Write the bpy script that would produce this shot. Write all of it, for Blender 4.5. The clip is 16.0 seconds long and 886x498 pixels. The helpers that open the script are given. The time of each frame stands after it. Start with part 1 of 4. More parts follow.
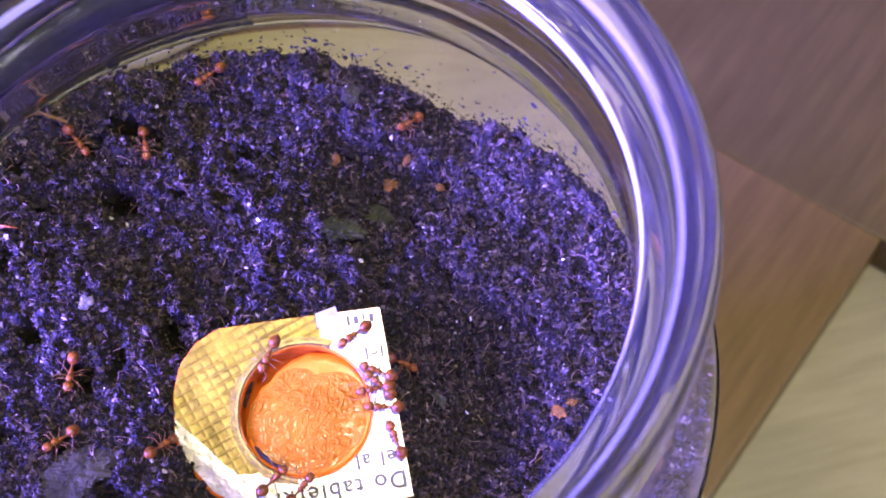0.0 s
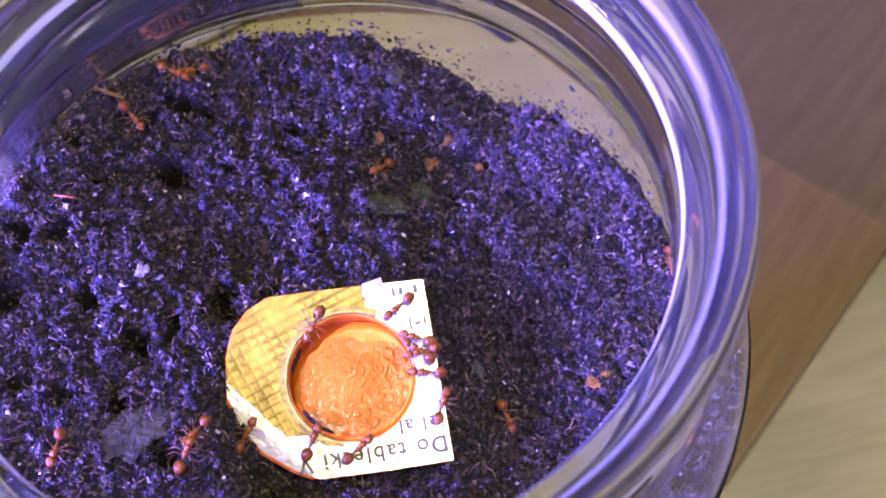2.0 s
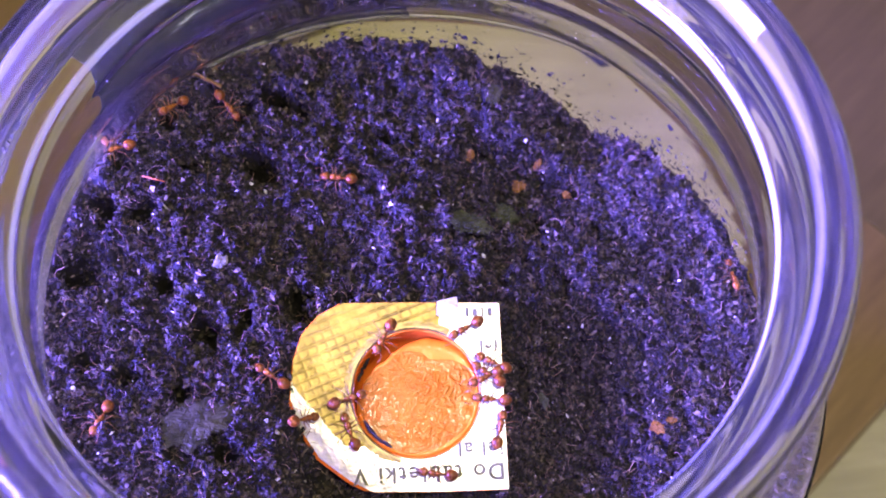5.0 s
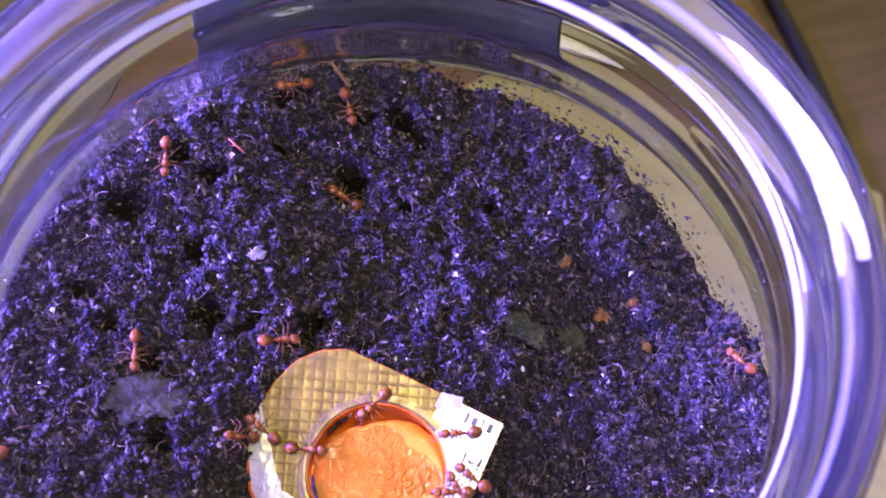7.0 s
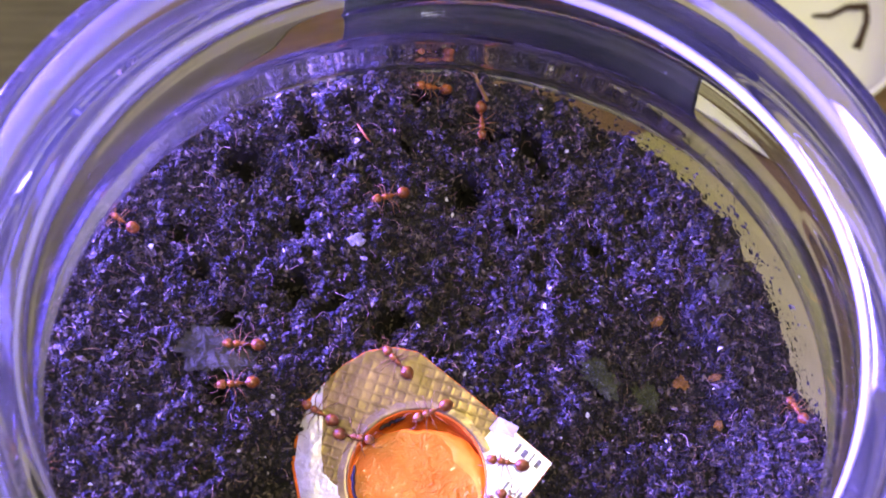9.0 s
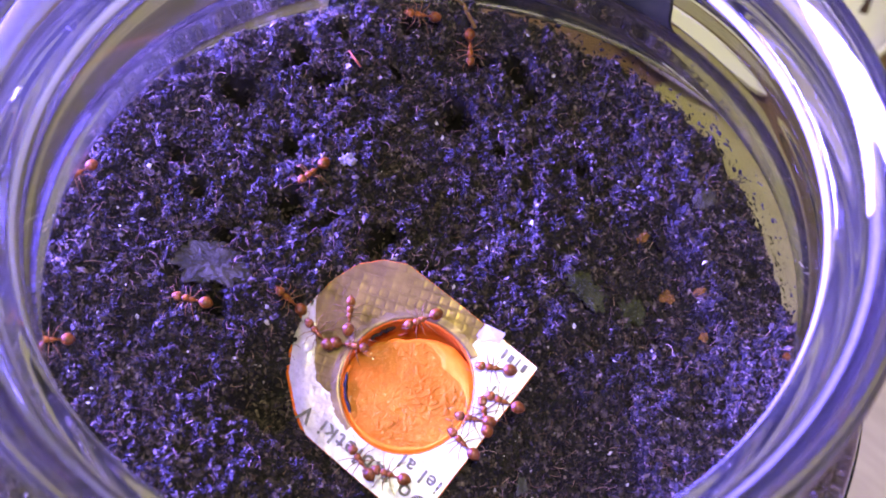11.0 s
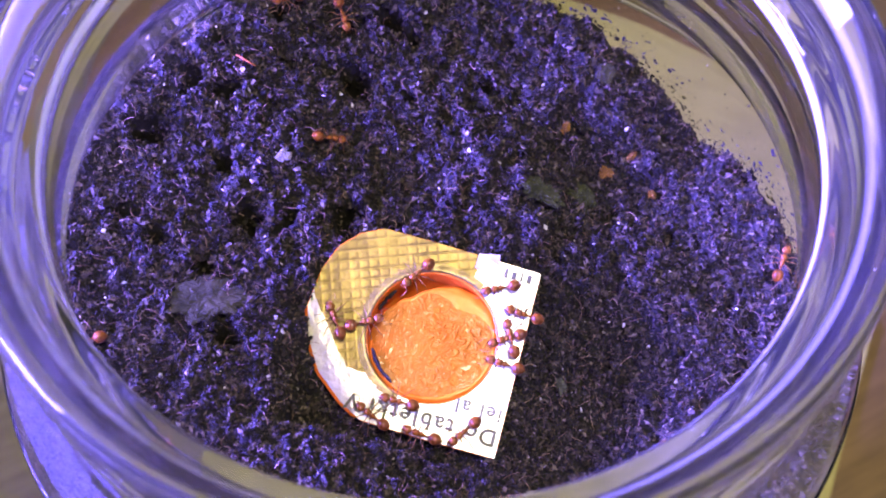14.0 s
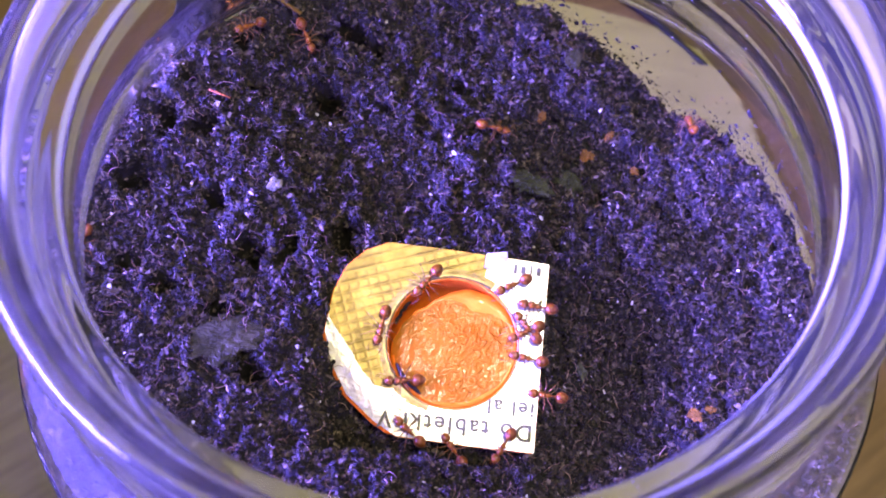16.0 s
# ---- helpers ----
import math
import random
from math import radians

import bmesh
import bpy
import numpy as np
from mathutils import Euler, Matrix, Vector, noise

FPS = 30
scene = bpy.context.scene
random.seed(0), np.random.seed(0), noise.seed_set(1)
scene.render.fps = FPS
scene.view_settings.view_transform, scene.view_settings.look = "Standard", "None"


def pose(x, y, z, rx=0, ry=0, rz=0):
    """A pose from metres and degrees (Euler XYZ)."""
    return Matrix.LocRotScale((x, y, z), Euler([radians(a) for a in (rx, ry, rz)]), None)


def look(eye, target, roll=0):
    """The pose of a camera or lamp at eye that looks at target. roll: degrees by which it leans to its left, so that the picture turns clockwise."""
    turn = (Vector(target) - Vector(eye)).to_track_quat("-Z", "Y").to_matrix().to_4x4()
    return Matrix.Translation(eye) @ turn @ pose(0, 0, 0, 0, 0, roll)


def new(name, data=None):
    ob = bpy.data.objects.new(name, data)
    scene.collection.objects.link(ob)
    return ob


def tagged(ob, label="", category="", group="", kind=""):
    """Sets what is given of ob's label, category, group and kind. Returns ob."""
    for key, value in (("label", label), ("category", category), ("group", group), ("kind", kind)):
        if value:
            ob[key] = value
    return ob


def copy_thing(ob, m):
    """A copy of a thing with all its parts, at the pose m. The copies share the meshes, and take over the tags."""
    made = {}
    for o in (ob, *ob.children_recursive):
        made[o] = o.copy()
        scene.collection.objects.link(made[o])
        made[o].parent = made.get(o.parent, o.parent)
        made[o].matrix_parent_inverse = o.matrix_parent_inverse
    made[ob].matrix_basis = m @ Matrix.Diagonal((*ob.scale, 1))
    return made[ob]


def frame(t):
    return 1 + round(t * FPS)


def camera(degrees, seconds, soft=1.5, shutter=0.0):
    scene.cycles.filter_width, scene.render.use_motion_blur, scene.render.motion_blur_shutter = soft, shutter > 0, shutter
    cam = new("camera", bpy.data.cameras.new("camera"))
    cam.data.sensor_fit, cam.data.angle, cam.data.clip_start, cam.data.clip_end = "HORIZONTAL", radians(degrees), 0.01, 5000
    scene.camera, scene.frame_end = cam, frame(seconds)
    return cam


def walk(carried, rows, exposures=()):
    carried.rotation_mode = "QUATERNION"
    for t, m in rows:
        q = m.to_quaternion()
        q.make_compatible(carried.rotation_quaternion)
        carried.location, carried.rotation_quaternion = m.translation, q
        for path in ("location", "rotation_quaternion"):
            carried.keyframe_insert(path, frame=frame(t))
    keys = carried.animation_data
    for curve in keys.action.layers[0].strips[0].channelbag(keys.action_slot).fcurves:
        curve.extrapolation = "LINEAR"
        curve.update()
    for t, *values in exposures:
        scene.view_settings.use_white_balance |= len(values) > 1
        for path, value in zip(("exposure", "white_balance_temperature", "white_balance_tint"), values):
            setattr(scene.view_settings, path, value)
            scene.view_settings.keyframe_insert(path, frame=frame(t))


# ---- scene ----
cam = camera(36.07, 16.0, 1.9)
cam.data.dof.use_dof, cam.data.dof.focus_distance, cam.data.dof.aperture_fstop = True, 0.138, 48.0
# seconds, place, then yaw, pitch and roll in degrees
PATH = [
    (0, 0.00606, -0.05933, 0.23139, -9.84, -60.26, -4.73),
    (0.5, 0.00409, -0.05877, 0.23523, -10.53, -60.99, -3.75),
    (1, 0.00288, -0.05989, 0.23583, -10.10, -60.72, -4.16),
    (1.5, 0.00273, -0.06158, 0.23558, -9.86, -60.55, -4.38),
    (2, 0.00141, -0.06324, 0.23536, -9.28, -60.37, -4.41),
    (2.5, 0.00126, -0.06446, 0.23507, -8.78, -59.98, -4.31),
    (3, 0.00227, -0.06657, 0.23555, -8.14, -59.97, -4.20),
    (3.5, 0.00183, -0.06669, 0.23579, -7.57, -59.96, -3.98),
    (4, -0.00058, -0.06575, 0.23545, -7.71, -59.93, -3.00),
    (4.2, -0.00143, -0.06499, 0.23569, -7.42, -60.03, -2.85),
    (6.3, 0.01103, -0.05071, 0.23099, 7.88, -60.32, 1.40),
    (6.5, 0.01450, -0.04939, 0.22978, 10.77, -60.23, 2.04),
    (7, 0.02133, -0.04569, 0.22802, 19.40, -59.46, 2.47),
    (7.5, 0.02370, -0.04543, 0.22674, 24.32, -59.06, 4.28),
    (8, 0.02838, -0.04429, 0.22633, 28.71, -58.75, 4.31),
    (8.5, 0.02702, -0.04465, 0.22719, 30.28, -58.17, 5.28),
    (9, 0.02735, -0.04425, 0.22755, 32.28, -58.37, 4.90),
    (11.3, 0.03819, -0.05088, 0.22529, 35.00, -57.83, 1.67),
    (11.5, 0.03833, -0.05155, 0.22357, 34.17, -58.04, 2.00),
    (12, 0.03191, -0.05626, 0.22425, 27.89, -58.87, 2.63),
    (12.5, 0.02772, -0.05681, 0.22782, 23.90, -60.84, 0.41),
    (13, 0.02091, -0.06229, 0.22688, 17.67, -59.74, 1.93),
    (13.5, 0.01642, -0.06144, 0.22790, 14.90, -59.34, 1.34),
    (14, 0.01384, -0.06440, 0.22861, 11.25, -59.24, 0.69),
    (14.5, 0.01056, -0.06473, 0.22951, 7.63, -59.04, 1.09),
    (15, 0.00519, -0.06262, 0.22945, 5.19, -59.20, 1.11),
    (15.5, 0.00421, -0.06508, 0.22918, 4.06, -58.58, 0.46),
    (16, 0.00124, -0.06525, 0.22890, 1.62, -59.27, 0.65),
]


def aim(x, y, z, yaw, pitch, roll):
    return pose(x, y, z, 90 + pitch, 0, yaw) @ pose(0, 0, 0, 0, 0, roll)


walk(cam, [(t, aim(*p)) for t, *p in PATH])

# ---- light ----
MM = 0.001
SOIL_Z = 0.105                      # mean height of the soil over the board

world = bpy.data.worlds.new("room_air")
world.use_nodes = True
scene.world = world
world.node_tree.nodes["Background"].inputs[0].default_value = (1.0, 0.93, 0.82, 1)
world.node_tree.nodes["Background"].inputs[1].default_value = 0.012


def lamp(name, kind, energy, color, eye, target, size):
    data = bpy.data.lights.new(name, kind)
    data.energy, data.color = energy, color
    if kind == "AREA":
        data.shape, data.size = "DISK", size
    else:
        data.shadow_soft_size = size
    ob = new(name, data)
    ob.matrix_basis = look(eye, target)
    return ob


lamp("ceiling_lamp", "AREA", 45.0, (1.0, 0.945, 0.74), (0.46, -0.36, 2.35), (0.1, 0, 0), 0.55)
violet = lamp("violet_lamp", "AREA", 1.85, (0.150, 0.108, 1.0), (-0.158, -0.034, 0.163), (0.0, 0.003, 0.112), 0.15)
violet.data.shape, violet.data.size_y, violet.data.spread = "RECTANGLE", 0.052, radians(58)

# ---- materials ----


class Mat:
    """A node material; n() adds a node, link() joins sockets."""

    def __init__(self, name, color=(0.5, 0.5, 0.5), rough=0.6, metal=0.0, **extra):
        self.m = bpy.data.materials.new(name)
        self.m.use_nodes = True
        self.t = self.m.node_tree
        self.b = self.t.nodes["Principled BSDF"]
        self.b.inputs["Base Color"].default_value = (*color, 1)
        self.b.inputs["Roughness"].default_value = rough
        self.b.inputs["Metallic"].default_value = metal
        for key, value in extra.items():
            self.b.inputs[key.replace("_", " ")].default_value = value

    def n(self, kind, **values):
        node = self.t.nodes.new(kind)
        for key, value in values.items():
            node.inputs[key.replace("_", " ")].default_value = value
        return node

    def link(self, a, b):
        self.t.links.new(a, b)

    def coords(self, generated="Object"):
        return self.n("ShaderNodeTexCoord").outputs[generated]

    def noise(self, scale, detail=4.0, rough=0.6, stretch=None):
        node = self.n("ShaderNodeTexNoise", Scale=scale, Detail=detail, Roughness=rough)
        where = self.coords()
        if stretch:
            mapping = self.n("ShaderNodeMapping")
            mapping.inputs["Scale"].default_value = stretch
            self.link(where, mapping.inputs["Vector"])
            where = mapping.outputs["Vector"]
        self.link(where, node.inputs["Vector"])
        return node.outputs["Fac"]

    def ramp(self, fac, stops, into="Base Color"):
        node = self.n("ShaderNodeValToRGB")
        bar = node.color_ramp.elements
        while len(bar) < len(stops):
            bar.new(0.5)
        for e, (at, c) in zip(bar, stops):
            e.position, e.color = at, (*c, 1)
        self.link(fac, node.inputs["Fac"])
        if into:
            self.link(node.outputs["Color"], self.b.inputs[into])
        return node.outputs["Color"]

    def bump(self, fac, strength=0.3, distance=0.0003):
        node = self.n("ShaderNodeBump", Strength=strength, Distance=distance)
        self.link(fac, node.inputs["Height"])
        self.link(node.outputs["Normal"], self.b.inputs["Normal"])
        return self


def mix(mat, a, b, fac, mode="MIX"):
    node = mat.t.nodes.new("ShaderNodeMix")
    node.data_type, node.blend_type = "RGBA", mode
    if isinstance(fac, float):
        node.inputs[0].default_value = fac
    else:
        mat.link(fac, node.inputs[0])
    for socket, value in ((node.inputs[6], a), (node.inputs[7], b)):
        if isinstance(value, tuple):
            socket.default_value = (*value, 1)
        else:
            mat.link(value, socket)
    return node.outputs[2]


def soil_material(name, stops, scale):
    mat = Mat(name, rough=0.75, Specular_IOR_Level=0.22)
    island = mat.n("ShaderNodeNewGeometry").outputs["Random Per Island"]
    tint = mat.ramp(island, stops, None)
    grain = mat.ramp(mat.noise(scale, 5), [(0.3, (0.45, 0.45, 0.45)), (0.75, (1.5, 1.45, 1.4))], None)
    mat.link(mix(mat, tint, grain, 1.0, "MULTIPLY"), mat.b.inputs["Base Color"])
    mat.bump(mat.noise(scale * 2, 4), 0.6, 0.0002)
    return mat.m


SOIL = soil_material("peat_soil", [(0.0, (0.009, 0.0075, 0.0052)), (1.0, (0.017, 0.0138, 0.0094))], 700)
CRUMB = soil_material("peat_crumb", [(0.0, (0.005, 0.0041, 0.003)), (0.5, (0.022, 0.0175, 0.0118)), (0.85, (0.070, 0.055, 0.035)), (1.0, (0.17, 0.136, 0.092))], 1500)
STRAND = soil_material("peat_strand", [(0.0, (0.012, 0.0092, 0.0065)), (0.6, (0.048, 0.035, 0.022)), (1.0, (0.145, 0.100, 0.060))], 1500)
FLAKE = soil_material("leaf_flake", [(0.0, (0.009, 0.0075, 0.0052)), (0.6, (0.028, 0.022, 0.0148)), (1.0, (0.070, 0.055, 0.036))], 2200)
FIBRE = soil_material("root_fibre", [(0.0, (0.07, 0.040, 0.024)), (0.6, (0.18, 0.11, 0.062)), (1.0, (0.34, 0.24, 0.145))], 1500)
PERLITE = soil_material("mineral_grain", [(0.0, (0.35, 0.31, 0.24)), (1.0, (0.75, 0.72, 0.66))], 2500)


def glass_material():
    mat = Mat("jar_glass", (0.95, 0.965, 0.91), 0.012, 0.0, IOR=1.5)
    where = mat.n("ShaderNodeSeparateXYZ")
    mat.link(mat.coords(), where.inputs[0])

    def span(socket, lo, hi, a, b):
        node = mat.n("ShaderNodeMapRange")
        for k, v in ((1, lo), (2, hi), (3, a), (4, b)):
            node.inputs[k].default_value = v
        mat.link(socket, node.inputs[0])
        return node.outputs[0]

    # wipe marks in a film, thicker towards -x to paint the lamp's haze
    lamp_haze = span(where.outputs["X"], 0.004, -0.034, 0.07, 1.0)
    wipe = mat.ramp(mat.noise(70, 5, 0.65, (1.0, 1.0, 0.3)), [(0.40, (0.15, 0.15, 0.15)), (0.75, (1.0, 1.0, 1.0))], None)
    film = mix(mat, (1.0, 1.0, 1.0), (0.988, 0.988, 0.988), lamp_haze)
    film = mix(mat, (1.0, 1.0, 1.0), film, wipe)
    # haze painted on the lip in fine rings, for violet lamp light reflected there
    flat = mat.n("ShaderNodeCombineXYZ")
    mat.link(where.outputs["X"], flat.inputs[0])
    mat.link(where.outputs["Y"], flat.inputs[1])
    reach = mat.t.nodes.new("ShaderNodeVectorMath")
    reach.operation = "LENGTH"
    mat.link(flat.outputs[0], reach.inputs[0])
    round_it = mat.n("ShaderNodeCombineXYZ")
    mat.link(reach.outputs["Value"], round_it.inputs[0])
    mat.link(where.outputs["Z"], round_it.inputs[1])
    mat.link(mat.noise(18, 2), round_it.inputs[2])
    lines = mat.n("ShaderNodeTexNoise", Scale=620.0, Detail=3.0, Roughness=0.6)
    squeeze = mat.n("ShaderNodeMapping")
    squeeze.inputs["Scale"].default_value = (1.0, 1.0, 0.006)
    mat.link(round_it.outputs[0], squeeze.inputs["Vector"])
    mat.link(squeeze.outputs["Vector"], lines.inputs["Vector"])
    glow_rings = mat.ramp(lines.outputs["Fac"], [(0.38, (0.995, 0.995, 0.995)), (0.70, (0.970, 0.970, 0.970))], None)
    inner = span(reach.outputs["Value"], 0.0344, 0.0350, 1.0, 0.0)
    outer = span(reach.outputs["Value"], 0.0369, 0.0374, 0.0, 0.7)
    wear_or_haze = mix(mat, inner, outer, 1.0, "ADD")
    wear_or_haze = mix(mat, wear_or_haze, span(where.outputs["Z"], 0.0310, 0.0330, 0.0, 1.0), 1.0, "MULTIPLY")
    lip_glow = mix(mat, film, mix(mat, film, glow_rings, 1.0, "MULTIPLY"), wear_or_haze)
    # a pale line painted along the crest, for the ceiling lamp's reflection
    crest = mix(mat, span(reach.outputs["Value"], 0.0345, 0.0348, 0.0, 1.0), span(reach.outputs["Value"], 0.0351, 0.0354, 1.0, 0.0), 1.0, "MULTIPLY")
    crest = mix(mat, crest, span(where.outputs["Z"], 0.0346, 0.0352, 0.0, 1.0), 1.0, "MULTIPLY")
    lip_glow = mix(mat, lip_glow, (0.80, 0.80, 0.80), crest)
    # a white highlight line painted on the sharp inner edge of the lip
    low = span(where.outputs["Z"], 0.0312, 0.0315, 0.0, 1.0)
    high = span(where.outputs["Z"], 0.0321, 0.0325, 1.0, 0.0)
    near = span(reach.outputs["Value"], 0.0326, 0.0330, 1.0, 0.0)
    edge = mix(mat, mix(mat, low, high, 1.0, "MULTIPLY"), near, 1.0, "MULTIPLY")
    mat.link(mix(mat, lip_glow, (0.42, 0.42, 0.42), edge), mat.b.inputs["Transmission Weight"])
    mat.bump(mat.noise(60, 2, 0.5, (1.0, 1.0, 2.5)), 0.04, 0.0006)
    return mat.m


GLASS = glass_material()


def foil_gold():
    mat = Mat("gold_foil", rough=0.36, metal=0.92)
    mat.ramp(mat.noise(260, 4), [(0.25, (0.085, 0.058, 0.015)), (0.7, (0.200, 0.138, 0.042))])
    mat.bump(mat.noise(900, 3), 0.15, 0.0002)
    return mat.m


def foil_white(name, dirt, light, metal=0.85):
    mat = Mat(name, rough=0.36, metal=metal)
    stain = mat.ramp(mat.noise(420, 5), [(0.30, tuple(c * 0.55 for c in light)), (0.36 + dirt, light)], None)
    scuff = mat.ramp(mat.noise(1900, 3), [(0.62, (0, 0, 0)), (0.78, (1, 1, 1))], None)
    stain = mix(mat, stain, tuple(c * 0.5 for c in light), scuff)
    speck = mat.ramp(mat.noise(650, 4), [(0.60, (0, 0, 0)), (0.70, (1, 1, 1))], None)
    dirty = mix(mat, stain, (0.20, 0.21, 0.09), speck) if metal < 0.8 else stain
    mat.link(dirty, mat.b.inputs["Base Color"])
    mat.bump(mat.noise(520, 4), 0.40, 0.0003)
    return mat.m


GOLD, WHITE, CRUMPLED = foil_gold(), foil_white("printed_foil", 0.16, (0.56, 0.54, 0.44)), foil_white("crumpled_foil", 0.35, (0.58, 0.53, 0.34), 0.55)


GOLD_RIM = foil_white("rim_foil", 0.35, (0.26, 0.185, 0.075))


def jelly(name, stops, wet, clear):
    mat = Mat(name, rough=0.5, IOR=1.38, Specular_IOR_Level=0.0)
    mat.ramp(mat.noise(240, 4), stops)
    mat.b.inputs["Transmission Weight"].default_value = clear
    mat.b.inputs["Coat Weight"].default_value = 0.75
    mat.b.inputs["Coat Roughness"].default_value = 0.03
    mat.bump(mat.noise(900, 2, 0.5), wet, 0.0003)
    mat.link(mat.b.inputs["Normal"].links[0].from_socket, mat.b.inputs["Coat Normal"])
    return mat.m


JELLY = jelly("amber_jelly", [(0.30, (0.56, 0.130, 0.002)), (0.50, (0.38, 0.125, 0.003)), (0.70, (0.46, 0.170, 0.005))], 0.25, 0.14)
SKIN = jelly("orange_jelly_skin", [(0.30, (0.80, 0.17, 0.006)), (0.70, (0.88, 0.27, 0.012))], 0.12, 0.12)
CUP = Mat("orange_plastic", (0.62, 0.14, 0.010), 0.18, 0.0, Coat_Weight=0.4, Transmission_Weight=0.10).m
INK = Mat("grey_ink", (0.11, 0.105, 0.05), 0.9, 0.0, Specular_IOR_Level=0.1).m


def ant_shell(name, dark, light):
    mat = Mat(name, rough=0.35, Coat_Weight=0.35, Coat_Roughness=0.05, Specular_IOR_Level=0.2)
    mat.ramp(mat.noise(900, 3), [(0.3, dark), (0.7, light)])
    return mat.m


ANT_RED = ant_shell("ant_shell", (0.085, 0.026, 0.002), (0.24, 0.078, 0.005))
ANT_DARK = ant_shell("ant_gaster_shell", (0.050, 0.014, 0.001), (0.20, 0.062, 0.004))
ANT_LEG = ant_shell("ant_leg_shell", (0.09, 0.040, 0.009), (0.20, 0.095, 0.022))


def wood(name, dark, light, angle, stretch=(1.0, 9.0, 1.0)):
    mat = Mat(name, rough=0.42)
    turn = mat.n("ShaderNodeMapping")
    turn.inputs["Rotation"].default_value = (0, 0, radians(angle))
    turn.inputs["Scale"].default_value = stretch
    mat.link(mat.coords(), turn.inputs["Vector"])
    grain = mat.n("ShaderNodeTexNoise", Scale=45.0, Detail=6.0, Roughness=0.65)
    mat.link(turn.outputs["Vector"], grain.inputs["Vector"])
    broad = mat.noise(14, 3)
    a = mat.ramp(grain.outputs["Fac"], [(0.3, dark), (0.7, light)], None)
    b = mat.ramp(broad, [(0.3, (0.75, 0.75, 0.75)), (0.7, (1.2, 1.2, 1.2))], None)
    mat.link(mix(mat, a, b, 1.0, "MULTIPLY"), mat.b.inputs["Base Color"])
    mat.bump(grain.outputs["Fac"], 0.2, 0.0005)
    return mat.m


BOARD_A = wood("brown_wood", (0.105, 0.060, 0.024), (0.188, 0.112, 0.050), 0, (9.0, 0.8, 1.0))
BOARD_B = wood("dark_brown_wood", (0.066, 0.043, 0.018), (0.116, 0.076, 0.034), 0, (9.0, 0.8, 1.0))
BOARD_G = wood("grey_brown_wood", (0.090, 0.076, 0.062), (0.165, 0.142, 0.118), 0, (9.0, 0.8, 1.0))
TABLE = wood("pale_oak", (0.25, 0.225, 0.165), (0.34, 0.305, 0.23), 10)


def plain(name, color, rough=0.8, scale=6.0):
    mat = Mat(name, rough=rough)
    mat.ramp(mat.noise(scale, 4), [(0.3, tuple(c * 0.9 for c in color)), (0.7, color)])
    return mat.m


WALL = plain("wall_paint", (0.72, 0.68, 0.58))
PORCELAIN = plain("white_porcelain", (0.80, 0.78, 0.68), 0.25, 40)
# pale wood colour that paints the ceiling lamp's sheen on the board
SHEEN = wood("board_sheen", (0.30, 0.265, 0.095), (0.41, 0.365, 0.140), 0, (1.0, 6.0, 1.0))


def slate_paper():
    mat = Mat("slate_paper", rough=0.9, Specular_IOR_Level=0.05)
    mat.ramp(mat.noise(90, 5, 0.7, (1.0, 1.0, 3.0)), [(0.35, (0.010, 0.012, 0.003)), (0.70, (0.030, 0.034, 0.009))])
    return mat.m


LABEL = slate_paper()

TWIG = plain("dark_twig", (0.045, 0.020, 0.012), 0.8, 300)
CLAY = soil_material("grey_clay", [(0.0, (0.036, 0.034, 0.016)), (1.0, (0.056, 0.052, 0.026))], 600)
FLINT = soil_material("grey_flake", [(0.0, (0.22, 0.20, 0.18)), (1.0, (0.30, 0.27, 0.25))], 1200)
LEAF = soil_material("dry_leaf", [(0.0, (0.055, 0.058, 0.030)), (1.0, (0.085, 0.088, 0.048))], 900)
MOSS = soil_material("moss_crumb", [(0.0, (0.034, 0.038, 0.010)), (1.0, (0.050, 0.055, 0.016))], 900)
ORANGE_BIT = soil_material("orange_bark", [(0.0, (0.14, 0.068, 0.005)), (1.0, (0.24, 0.125, 0.010))], 900)


# ---- mesh helpers ----
def part(name, bm, material, parent=None, label="", smooth=True):
    mesh = bpy.data.meshes.new(name)
    bm.to_mesh(mesh)
    bm.free()
    mesh.materials.append(material)
    if smooth:
        mesh.shade_smooth()
    ob = new(name, mesh)
    if parent is not None:
        ob.parent = parent
    return tagged(ob, label) if label else ob


def sheet_mesh(name, verts, faces, material, smooth=True):
    mesh = bpy.data.meshes.new(name)
    mesh.from_pydata(verts, [], faces)
    mesh.materials.append(material)
    if smooth:
        mesh.shade_smooth()
    return new(name, mesh)


def box(bm, x0, y0, z0, x1, y1, z1):
    m = Matrix.LocRotScale(((x0 + x1) / 2, (y0 + y1) / 2, (z0 + z1) / 2), None, (x1 - x0, y1 - y0, z1 - z0))
    return bmesh.ops.create_cube(bm, size=1, matrix=m)["verts"]


def lathe(profile, steps, wobble=0.0):
    """A closed surface of revolution about z; the profile runs from axis to axis."""
    bm = bmesh.new()
    rings = []
    for i, (r, z) in enumerate(profile):
        if r < 1e-7:
            rings.append([bm.verts.new((0, 0, z))])
            continue
        ring = []
        for k in range(steps):
            a = 2 * math.pi * k / steps
            rr = r + wobble * noise.noise((math.cos(a) * 2, math.sin(a) * 2, z * 120))
            ring.append(bm.verts.new((rr * math.cos(a), rr * math.sin(a), z)))
        rings.append(ring)
    for p, q in zip(rings, rings[1:]):
        for k in range(steps):
            j = (k + 1) % steps
            a, b, c, d = p[k % len(p)], p[j % len(p)], q[j % len(q)], q[k % len(q)]
            corners = list(dict.fromkeys((a, b, c, d)))
            bm.faces.new(corners)
    bmesh.ops.recalc_face_normals(bm, faces=bm.faces)
    return bm


